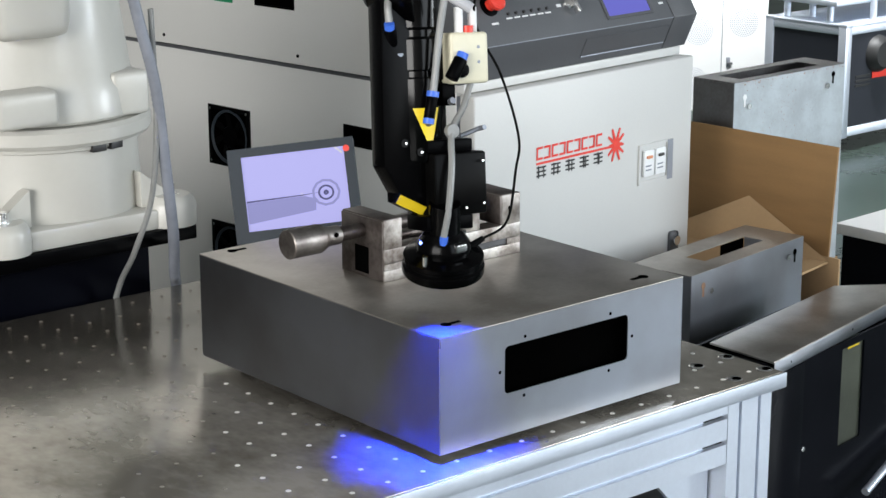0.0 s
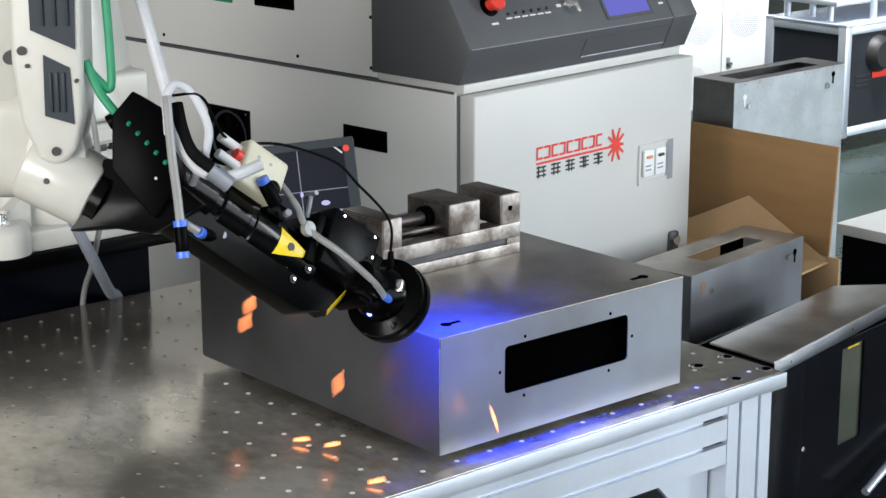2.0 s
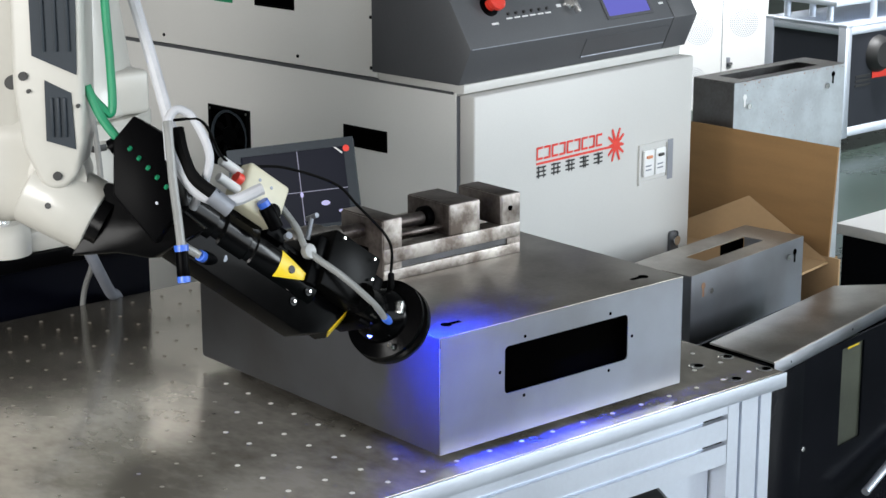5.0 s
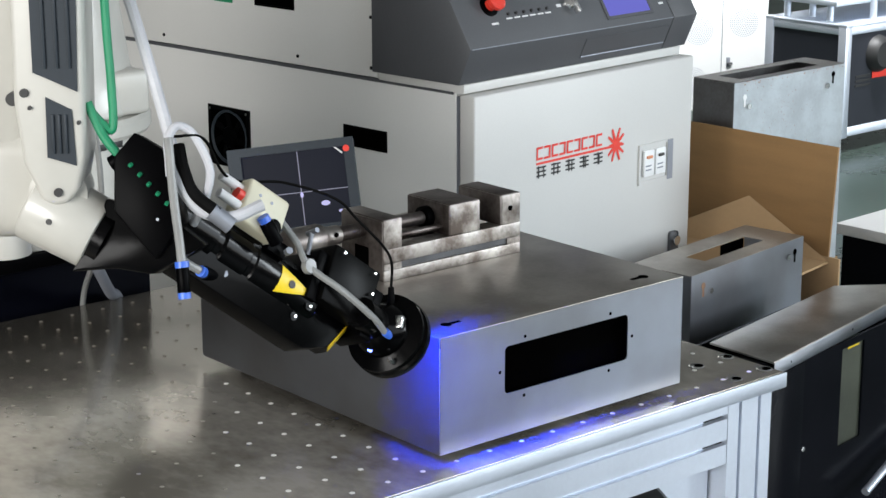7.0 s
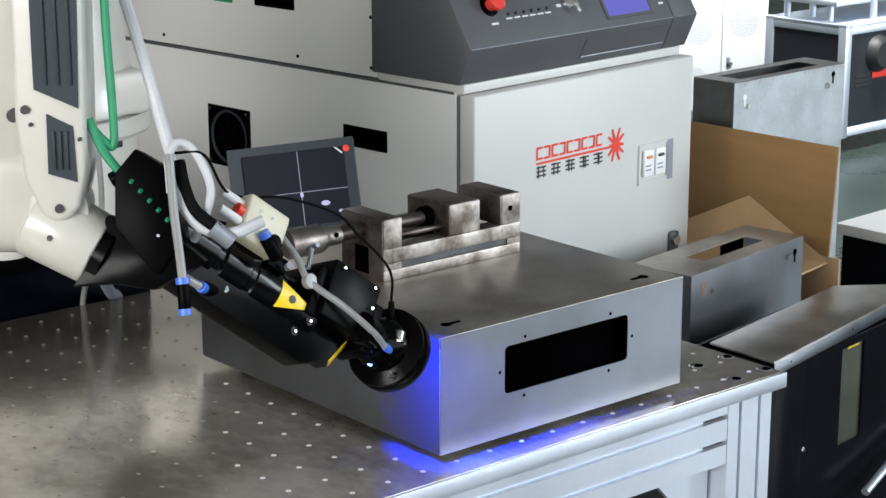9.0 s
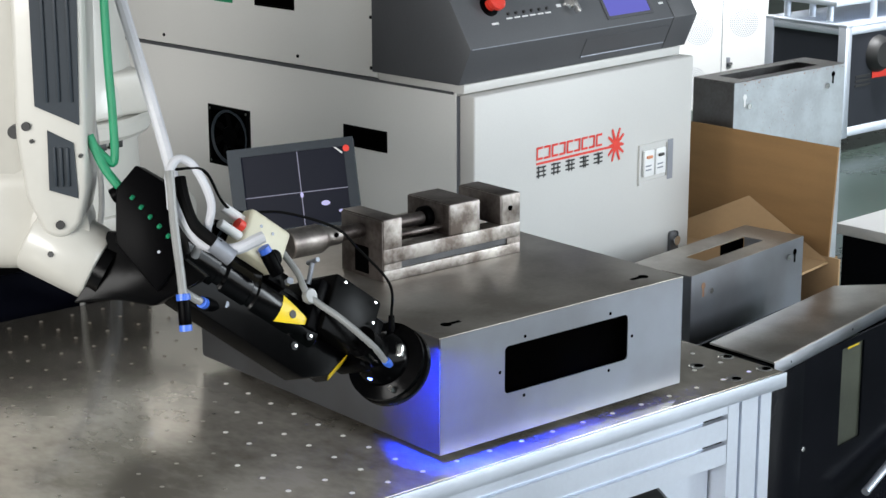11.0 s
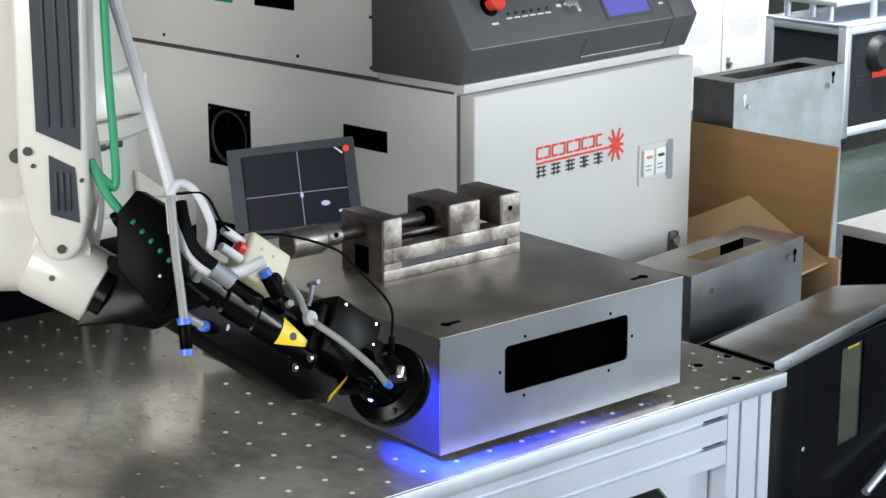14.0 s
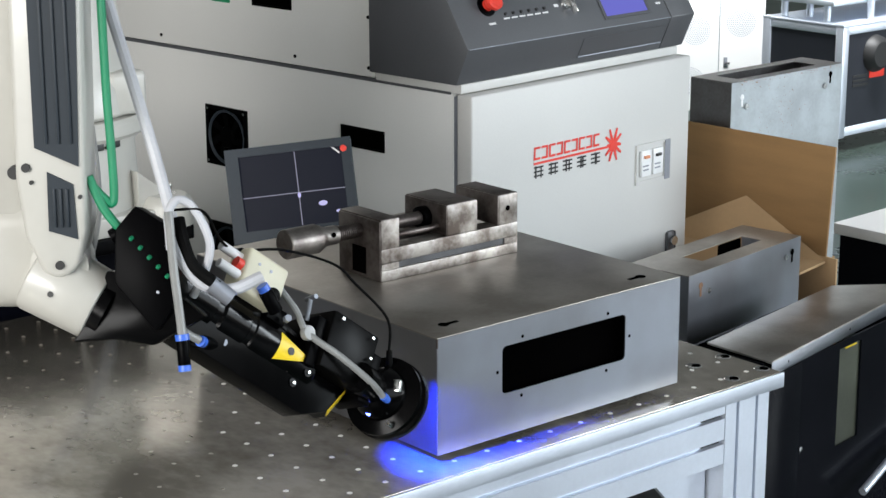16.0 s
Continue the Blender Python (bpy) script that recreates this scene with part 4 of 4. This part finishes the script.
    part("loop_hose", tube([ob(41, -6, 22), ob(40, 10, 23), ob(39, 28, 22), ob(46, 41, 16), ob(58, 37, 10), ob(69, 20, 6), ob(76, 0, 4), ob(74, -18, 4), ob(66, -36, -4), ob(58, -50, -14)], 0.0042, steps=10), m_wrap, h, "looped pale hose")
    dh = part("drain_hose", tube([(0, 0, 0.004), (0, 0, -0.01), (0.001, 0, -0.05), (0.0, 0, -0.094), (0.0, 0, -0.118)], 0.0042), m_hose, h, "translucent hose hanging down")
    part("hose_end", rod((0, 0, -0.114), (0.001, 0, -0.142), 0.0062, seg=16, bevel=0.001), m_blackmatt, dh, "black hose end with blue collars")
    part("blue_collar", rod((0, 0, -0.112), (0, 0, -0.118), 0.0068, seg=16), m_blue, dh)
    part("blue_collar", rod((0.001, 0, -0.141), (0.001, 0, -0.147), 0.0062, seg=16), m_blue, dh)
    part("black_loop", tube([ob(46, 24, 4), ob(52, 0, 10), ob(62, -22, 12), ob(84, -40, 10)], 0.0062), m_rubber, h)
    part("tube_clamp", rod(ob(78, -38, 10), ob(96, -52, 4), 0.0085, seg=16), m_groove, h)
    cab = [LEAN @ Vector(p) for p in ((0.055, -0.002, 0.395), (0.088, 0.0, 0.330), (0.108, 0.0, 0.262), (0.103, 0.0, 0.225), (0.090, 0.0, 0.170), (0.060, 0.002, 0.153), (0.040, 0.004, 0.146))]
    part("signal_cable", tube([ob(42, 32, 8), ob(70, 30, 4), *cab], 0.0015, 8, 10), m_rubber, h, "thin black signal cable")
    part("cable_boot", rod(cab[-2], cab[-1] + Vector((-0.012, 0, -0.008)), 0.0032, 0.0052, 12), m_rubber, h)
    return h, dh


HEAD, HOSE = welding_head()


def cables():
    a = thing("conduit", pose(0.192, 0.850, T), "grey ribbed conduit running down behind the table", "cable")
    part("sleeve", tube([(-0.155, -0.130, 0.54), (-0.126, -0.130, 0.42), (-0.102, -0.125, 0.33), (-0.085, -0.115, 0.215), (-0.062, -0.092, 0.11), (-0.030, -0.040, 0.03), (0.0, 0.004, -0.02), (0.012, 0.012, -0.20)], 0.0080, 14, 30, ribs=0.06), m_conduit, a)
    b = thing("white_cable", pose(0.084, 0.850, T), "thin white cable hanging behind the table", "cable")
    part("sleeve", tube([(0.003, -0.125, 0.44), (0.007, -0.122, 0.285), (0.003, -0.108, 0.17), (-0.008, -0.072, 0.082), (-0.002, -0.004, 0.0), (-0.03, 0.01, -0.15)], 0.0042), m_hose, b)
    return a, b


CONDUIT, CABLE = cables()


# ---- stacked cases, carton and the bench at the side ----
def spare_case(name, m, mat, size, window, label, top_label, side, top):
    """A case like the welded one: open at the back, a window in its upper face."""
    w, d, h = size
    c = thing(name, m, label, "enclosure", "spare sheet-metal cases")
    part("front_panel", block((0, 0, 0), (w, 0.0015, h), 0.0004, 1), mat, c)
    part("side_panel", block((0, 0.0015, 0), (0.0015, d, h - 0.0015), 0), side, c)
    part("side_panel", block((w - 0.0015, 0.0015, 0), (w, d, h - 0.0015), 0), side, c)
    part("top_panel", frame_plate((0, 0.0003, w, d), window, h - 0.0013, h + 0.0005, "z"), top, c, top_label)
    return c


def side_stack():
    a = spare_case("spare_case", pose(1.231, 0.739, 0.0, 0, 0, 8.6), m_case, (0.398, 0.1375, T - 0.158), (0.108, 0.042, 0.318, 0.090),
                   "bare steel case standing on edge with a slotted top", "steel top face with a rectangular slot", m_case, m_topsteel)
    # added black sheet for the shade inside the slot
    part("slot_shade", block((0.240, 0.0910, 0.48), (0.320, 0.094, 0.588), 0), m_recess, a)
    # left slot filled in brown for what shows through it
    for x, z, s in ((0.040, 0.566, 0), (0.366, 0.566, 0)):
        keyhole(a, Matrix.Translation((x, -0.0002, z)) @ pose(0, 0, 0, 90, 0, 0) @ pose(0, 0, 0, 0, 0, -90), m_rust if x < 0.2 else None)
    for x, z in ((0.064, 0.552), (0.340, 0.560)):
        part("nut", rod((x, 0.0, z), (x, -0.004, z), 0.006, seg=6), m_chrome, a, "bright press nut")
    b = spare_case("spare_case", pose(1.789, 1.137, T + 0.088 - 0.46, 0, 0, 2.2), m_rusty, (0.396, 0.115, 0.46), (0.050, 0.026, 0.330, 0.086),
                   "zinc-grey steel case with rust specks standing in the stack", "steel rim round an opening, its shade put into the colour", m_shadesteel, m_shadesteel)
    # added dark sheet, stands in for the shade seen through the opening
    part("back_panel", block((0.0015, 0.1135, 0.0), (0.3945, 0.115, 0.458), 0), m_shadesteel, b)
    # left slot painted white for the bright background showing through it
    for x, z in ((0.036, 0.425), (0.352, 0.440)):
        keyhole(b, Matrix.Translation((x, -0.0002, z)) @ pose(0, 0, 0, 90, 0, 0) @ pose(0, 0, 0, 0, 0, -90), m_white if x < 0.2 else None)
    for x, z in ((0.050, 0.404), (0.330, 0.416)):
        part("nut", rod((x, 0.0, z), (x, -0.004, z), 0.007, seg=6), m_chrome, b)
    rng = random.Random(4)
    bm = bmesh.new()
    for _ in range(110):
        x, z = rng.gauss(0.155, 0.055), rng.gauss(0.375, 0.05)
        if 0.01 < x < 0.38 and 0.2 < z < 0.45:
            lathe([(0.0, 0.0005), (rng.uniform(0.0003, 0.0010), 0.0004)], 7, bm=bm, m=Matrix.Translation((x, -0.0004, z)) @ pose(0, 0, 0, 90) @ Matrix.Diagonal((1, rng.uniform(0.6, 1.8), 1, 1)))
    for k in range(60):
        lathe([(0.0, 0.0005), (rng.uniform(0.0005, 0.0016), 0.0004)], 6, bm=bm, m=Matrix.Translation((rng.uniform(0.02, 0.39), -0.0004, rng.uniform(0.451, 0.4595))) @ pose(0, 0, 0, 90))
    tagged(part("rust_specks", bm, m_rust, b, "brown rust specks", False), kind="stuff")
    c = thing("stack_crate", pose(1.80, 1.14, 0, 0, 0, 2.2), "brown closed carton under the stacked case", "carton")
    part("carton_body", block((0, 0, 0), (0.40, 0.32, T + 0.088 - 0.46), 0.003), m_carddark, c)
    # open carton
    k = thing("open_carton", pose(1.55, 0.80, 0), "open brown cardboard carton with raised flap", "carton")
    zt = T - 0.31
    for lo, hi in (((0, 0.0, 0), (0.205, 0.005, zt)), ((0, 0.42, 0), (0.205, 0.425, zt)), ((0, 0.005, 0), (0.005, 0.42, zt)), ((0.2, 0.005, 0), (0.205, 0.42, zt + 0.08))):
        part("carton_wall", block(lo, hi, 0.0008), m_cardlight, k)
    # darker cardboard stands in for the flap's shadowed side
    part("raised_flap", prism([(0.033, zt + 0.08), (0.44, zt + 0.08), (0.455, T - 0.003), (0.021, T + 0.002)], 0.199, 0.2045, "x", 0.0008), m_carddark, k, "tall raised flap, its shaded side put into the colour")
    fl = bmesh.new()
    vs = [fl.verts.new(p) for p in ((0.196, 0.248, T - 0.137), (0.196, 0.030, T - 0.238), (0.0, 0.030, T - 0.262), (-0.06, 0.30, T - 0.240), (0.10, 0.43, T - 0.235))]
    f = fl.faces.new(vs)
    ext = bmesh.ops.extrude_face_region(fl, geom=[f])
    bmesh.ops.translate(fl, verts=[v for v in ext["geom"] if isinstance(v, bmesh.types.BMVert)], vec=(0, 0, -0.005))
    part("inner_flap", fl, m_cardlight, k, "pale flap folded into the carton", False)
    # black case with a clear window, beside the table
    d = thing("black_case", pose(1.142, 0.462, 0, 0, 0, 9.0), "black sheet-metal case with a steel lid and a window", "enclosure", "spare sheet-metal cases")
    z1 = T - 0.236
    part("lid", prism([(0.0, 0.0), (0.62, 0.033), (0.59, 0.070), (0.494, 0.164), (0.024, 0.147)], z1 - 0.004, z1, "z", 0.0008), m_topsteel, d, "bare steel lid")
    front = part("lid_edge", block((0.0, -0.0015, z1 - 0.026), (0.62, 0.0, z1 - 0.0015), 0.0005), m_case, d, "folded bright lid edge")
    front.matrix_basis = pose(0, 0, 0, 0, 0, 3.05)
    for x in (0.06, 0.30, 0.5):
        part("edge_hole", rod((x, -0.0019, z1 - 0.014), (x, -0.0010, z1 - 0.014), 0.0022, seg=10), m_recess, front)
    part("front_panel", frame_plate((0.0, 0.10, 0.62, z1 - 0.028), (0.258, z1 - 0.232, 0.340, z1 - 0.042), 0.010, 0.014), m_smoke, d, "black painted front with a window")
    part("window_pane", block((0.257, 0.015, z1 - 0.233), (0.341, 0.018, z1 - 0.041), 0), material("olive_pane", (0.055, 0.06, 0.042), 0.35, 0, 0.25, 6.0), d, "olive-grey pane")
    part("yellow_tag", block((0.276, 0.0085, z1 - 0.0455), (0.318, 0.0098, z1 - 0.0425), 0), m_yellow, d)
    part("side_panel", block((-0.002, 0.012, 0.10), (0.0, 0.14, z1 - 0.005), 0), m_smoke, d)
    part("inner_post", block((0.0, 0.003, 0.10), (0.112, 0.009, z1 - 0.028), 0.001), m_smoke, d, "dark upright panel")
    part("back_panel", block((0.02, 0.17, 0.10), (0.47, 0.175, z1 - 0.01), 0), m_smoke, d)
    part("floor_plate", block((0.0, -0.02, 0.0), (0.62, 0.28, 0.10), 0.002), m_smoke, d)
    part("knob", lathe([(0.0, 0.008), (0.005, 0.007), (0.005, 0.0), (0.0, 0.0)], 14, m=Matrix.Translation((0.120, 0.0098, z1 - 0.195)) @ pose(0, 0, 0, 90)), m_chrome, d)
    part("floor_strip", rod((0.30, -0.03, 0.19), (0.62, -0.01, 0.27), 0.008, seg=12), m_alu, d)
    # low bench behind
    e = thing("low_bench", pose(2.70, 1.66, 0, 0, 0, 3), "low black bench with a pale top", "bench")
    part("bench_top", block((0.0, -0.52, 0.27), (1.5, -0.10, 0.300), 0.003), m_white, e, "pale bench top")
    part("bench_body", block((0.02, -0.505, 0.0), (1.48, -0.11, 0.268), 0.004), m_smoke, e)


side_stack()


# ---- far end of the hall ----
def far_machines():
    r = thing("far_machine", pose(4.60, 3.03, 0.06, 0, 0, 1.0), "machine with dark panels in a pale aluminium frame", "machine")
    h = 0.435
    for x, y in ((0.0, 0.0), (0.0, 0.36), (1.2, 0.0), (1.2, 0.36)):
        part("post", block((x - 0.019, y - 0.019, -0.06 if y or x else -0.005), (x + 0.019, y + 0.019, h), 0.003), m_alu, r)
        part("post_cap", block((x - 0.020, y - 0.020, h), (x + 0.020, y + 0.020, h + 0.006), 0.002), m_alu, r)
    for z0, z1 in ((h - 0.036, h - 0.005), (0.0, 0.036)):
        part("frame_bar", block((0.0195, -0.017, z0), (1.1805, 0.017, z1), 0.003), m_alu, r)
        part("frame_bar", block((-0.017, 0.0195, z0), (0.017, 0.3405, z1), 0.003), m_alu, r)
    part("front_panel", block((0.020, -0.012, 0.037), (1.180, 0.0, h - 0.037), 0), m_darkpanel, r, "dark grey panel")
    part("side_panel", block((-0.010, 0.020, 0.037), (0.0, 0.340, h - 0.037), 0), m_darkpanel, r)
    part("top_plate", block((-0.02, -0.02, h - 0.004), (1.22, 0.38, h + 0.004), 0.002), m_alu, r)
    for x, y in ((0.03, 0.10), (0.10, 0.24), (0.03, 0.31), (0.20, 0.02)):
        part("guide_rod", rod((x, y, h), (x, y, h + 0.36), 0.014, seg=14), m_alu, r)
    part("cross_plate", block((-0.01, 0.04, h + 0.07), (0.8, 0.35, h + 0.09), 0.003), m_alu, r)
    part("black_knob", lathe([(0.0, 0.02), (0.05, 0.02), (0.07, 0.0), (0.075, -0.02)], 28, m=Matrix.Translation((0.195, -0.03, 0.310)) @ pose(0, 0, 0, 90)), m_ink, r)
    part("red_sign", block((0.165, -0.0150, 0.215), (0.26, -0.0123, 0.245), 0), m_red, r)
    for j in range(3):
        part("print_bar", block((0.060, -0.0145, 0.190 + 0.018 * j), (0.158, -0.0123, 0.199 + 0.018 * j), 0), m_ink, r)
    # white cabinet with round grilles
    w = thing("white_cabinet", pose(5.055, 3.80, 0, 0, 0, 141.0), "tall white control cabinet with round perforated grilles", "cabinet")
    part("body", block((0.0, -0.6, 0.0), (1.1, 0.0, 1.5), 0.006), m_white, w)
    part("door_gap", block((0.196, -0.002, 0.02), (0.199, 0.0022, 1.48), 0), m_groove, w)
    for cx, cz in ((0.105, 0.385), (0.300, 0.350), (0.320, 0.13), (0.105, 0.62)):
        bm = bmesh.new()
        for ring in range(1, 8):
            for k in range(ring * 6):
                a = 2 * math.pi * k / (ring * 6)
                rr = 0.0085 * ring
                rod((cx + rr * math.cos(a), 0.0005, cz + rr * math.sin(a)), (cx + rr * math.cos(a), 0.0018, cz + rr * math.sin(a)), 0.0021, seg=6, bm=bm)
        tagged(part("grille", bm, m_dot, w, "round perforated grille", False), kind="stuff")
    lk = part("door_lock", block((0.160, 0.0005, 0.190), (0.176, 0.006, 0.235), 0.002), m_groove, w)
    part("lock_lever", block((0.150, 0.006, 0.205), (0.172, 0.014, 0.214), 0.002), m_console, lk)


far_machines()


# ---- sparks and the weld arc ----
def weld_light():
    a = thing("weld_arc", pose(0, 0, 0), "white-hot glowing burst at the weld", "weld spark")
    rng = random.Random(7)
    core = bmesh.new()
    bmesh.ops.create_icosphere(core, subdivisions=4, radius=0.021)
    for v in core.verts:
        v.co *= 1 + 0.45 * noise.noise(v.co * 90) + 0.25 * noise.noise(v.co * 260)
    part("core", core, m_arc, a)
    for k in range(9):
        way = Vector((rng.uniform(-0.7, 0.5), rng.uniform(-0.9, 0.1), rng.uniform(-0.7, 0.5))).normalized()
        part("flare", rod(way * 0.012, way * rng.uniform(0.026, 0.040), 0.0060, 0.0004, 8), m_arc, a)
    spot = thing("weld_spot", pose(0, 0, 0), "tiny white glowing weld spot on the seam", "weld spark")
    bm = bmesh.new()
    bmesh.ops.create_icosphere(bm, subdivisions=2, radius=0.0022)
    part("bead", bm, m_dot_hot, spot)
    sparks = []
    for k in range(7):
        s = thing("spark", pose(0, 0, 0), "short orange glowing spark in flight", "spark", "sparks")
        part("streak", lathe([(0.0, -0.011), (0.0010, -0.006), (0.0015, 0.004), (0.0008, 0.010), (0.0, 0.012)], 10), m_spark, s)
        sparks.append(s)
    return a, spot, sparks


ARC, SPOT, SPARKS = weld_light()


# ---- what moves ----
HEAD_ROWS = [
    (0.0, (-0.0004, -0.0023, 0.1232), (10.8, -4.6, -10.0)), (0.3, (-0.0010, -0.0024, 0.1232), (10.8, -4.6, -10.0)),
    (0.5, (-0.0046, -0.0029, 0.1236), (10.9, -4.7, -10.2)), (0.7, (-0.0223, -0.0056, 0.1251), (11.6, -5.2, -11.1)),
    (0.8, (-0.0647, -0.0121, 0.1287), (13.2, -6.5, -13.3)), (1.0, (-0.0463, 0.0065, 0.1069), (19.6, -15.9, -7.7)),
    (1.1, (-0.0058, 0.0320, 0.0950), (22.4, -28.7, 1.6)), (1.2, (0.0137, 0.0210, 0.1156), (16.5, -44.1, 11.0)),
    (1.3, (0.0101, 0.0115, 0.1315), (8.0, -49.8, 19.7)), (1.5, (0.0120, 0.0149, 0.1380), (-11.9, -50.8, 35.2)),
    (1.7, (0.0012, 0.0052, 0.1485), (-11.5, -53.0, 34.4)), *[(t, (-0.0014, 0.0022, 0.1480 - 0.00787 * (t - 2.0)), (-11.5, -53.45, 34.32)) for t in (2.0, 2.4, *range(3, 16), 15.6, 16.0)]]


def head_pose(t):
    """The head's pose at a time, between its rows."""
    for (t0, p0, r0), (t1, p1, r1) in zip(HEAD_ROWS, HEAD_ROWS[1:]):
        if t0 <= t <= t1:
            k = (t - t0) / (t1 - t0)
            q = Euler([radians(a) for a in r0]).to_quaternion().slerp(Euler([radians(a) for a in r1]).to_quaternion(), k)
            return Matrix.LocRotScale(Vector(p0).lerp(Vector(p1), k) + Vector((0, 0, T)), q, None)


def motions():
    walk(HEAD, [(t, pose(p[0], p[1], p[2] + T, *r)) for t, p, r in HEAD_ROWS])
    # forearm: follows the wrist, leaning back as the head stands upright
    home = head_pose(9.0).inverted() @ Vector((-0.455, 0.014, T + 0.354))
    base = pose(*ROBOT, 0.10 + T)
    rows = []
    for t, _, _ in HEAD_ROWS:
        p = head_pose(t) @ home
        rows.append((t, base.inverted() @ pose(p.x, p.y, p.z, 0, 0, -40.18)))
    walk(FOREARM, rows)
    swing = [(0.0, 0, 0), (0.7, 0, 0), (1.0, -0.02, -2), (1.2, -0.045, -9), (1.3, -0.065, -12), (1.5, -0.100, -16), (2.0, -0.104, -17), (16.0, -0.104, -17)]
    walk(CONDUIT, [(t, pose(0.192 + x, 0.850, T, 0, a, 0)) for t, x, a in swing])
    walk(CABLE, [(t, pose(0.084 + x * 0.55, 0.850, T, 0, a * 0.5, 0)) for t, x, a in swing])
    def hang(top, way):
        return Matrix.Translation(top) @ (-Vector(way)).to_track_quat("Z", "Y").to_matrix().to_4x4()
    top, end = Vector((0.0288, 0.0635, 0.3842)), Vector((-0.0067, 0.0255, 0.2818))
    first = hang(end - (end - top).normalized() * 0.147, end - top)
    last = hang(ob(40, 26, 26), ob(56, -121, 24) - ob(40, 26, 26))
    walk(HOSE, [(0.0, first), (0.8, first), (1.4, last), (2.0, last), (16.0, last)])
    # added glowing screen plates slide forward at each pulse the head's camera sees
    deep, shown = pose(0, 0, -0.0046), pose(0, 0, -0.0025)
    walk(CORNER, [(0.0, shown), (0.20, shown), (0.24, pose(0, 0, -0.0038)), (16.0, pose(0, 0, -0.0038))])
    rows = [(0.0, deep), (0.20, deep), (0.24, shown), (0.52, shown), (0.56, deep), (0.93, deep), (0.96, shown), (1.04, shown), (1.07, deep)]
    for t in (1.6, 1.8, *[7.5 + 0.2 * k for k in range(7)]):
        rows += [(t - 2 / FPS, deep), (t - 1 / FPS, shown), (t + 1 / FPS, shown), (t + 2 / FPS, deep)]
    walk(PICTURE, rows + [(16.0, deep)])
    # the arc flares at the seam and lies inside the optics block between its pulses
    f = 1 / FPS
    rows = []

    def rest(t):
        return head_pose(min(max(t, 0), 16)) @ Matrix.Translation(LEAN @ Vector((0.0205, 0.020, 0.216)))
    for t, _, _ in HEAD_ROWS:
        if t < 12.2:
            rows.append((t, rest(t)))
    for t, dx in [(12.7 + 0.2 * k, max(0.0, 0.012 - 0.004 * k)) for k in range(17)]:
        p = head_pose(t).translation
        at_ = pose(p.x - 0.007 + dx, p.y - 0.013 + dx, p.z + 0.006, 0, 0, 40 * t)
        rows += [(t - 2 * f, rest(t - 2 * f)), (t - f, at_), (t + f, at_), (t + 2 * f, rest(t + 2 * f))]
    rows = [r for r in rows if r[0] < 15.99] + [(16.0, rest(16.0))]
    walk(ARC, rows)
    # single pulses before the long seam show as a small spot on the edge
    rows = [(t, rest(t)) for t, _, _ in HEAD_ROWS if t < 6.2]
    for k in range(32):
        t = 6.3 + 0.2 * k
        at_ = pose(-0.001, -0.001, head_pose(t).translation.z - 0.003)
        rows += [(t - 2 * f, rest(t - 2 * f)), (t - f, at_), (t + f, at_), (t + 2 * f, rest(t + 2 * f))]
    walk(SPOT, rows + [(16.0, rest(16.0))])
    # sparks thrown off the first weld, falling past the table's edge
    flights = [((-0.04, 0.317, 0.128), (0.66, -0.56, 0.50)), ((-0.04, 0.328, 0.102), (0.66, -0.56, 0.50)), ((-0.04, 0.138, 0.071), (0.50, -0.42, 0.60)), ((0.056, -0.03, 0.053), (0.1, -0.2, -0.95)),
               ((-0.079, 0.159, 0.006), (0.4, -0.5, 0.1)), ((-0.065, 0.118, 0.008), (0.2, -0.3, 0.1)), ((-0.093, -0.001, 0.006), (0.3, -0.3, 0.1))]
    for k, (s, (p, way)) in enumerate(zip(SPARKS, flights)):
        turn = Vector(way).to_track_quat("Z", "Y").to_matrix().to_4x4()
        hid = Matrix.Translation(LEAN @ Vector((0.014 + 0.002 * k, 0.020, 0.216)))
        rows = [(t, head_pose(t) @ hid) for t, _, _ in HEAD_ROWS if t < 1.8] + [(1.9, head_pose(1.9) @ hid)]
        p = Vector(p) + Vector((0, 0, T))
        q = Vector((p.x * 1.6 - 0.25, -0.30 - 0.03 * k, T + 0.02))
        land = Vector((q.x - 0.25, -0.75 - 0.05 * k, 0.004))
        rows += [(2.0, Matrix.Translation(p) @ turn), (2.1, Matrix.Translation(q) @ turn), (2.3, Matrix.Translation(land) @ turn), (16.0, Matrix.Translation(land) @ turn)]
        walk(s, rows)


motions()
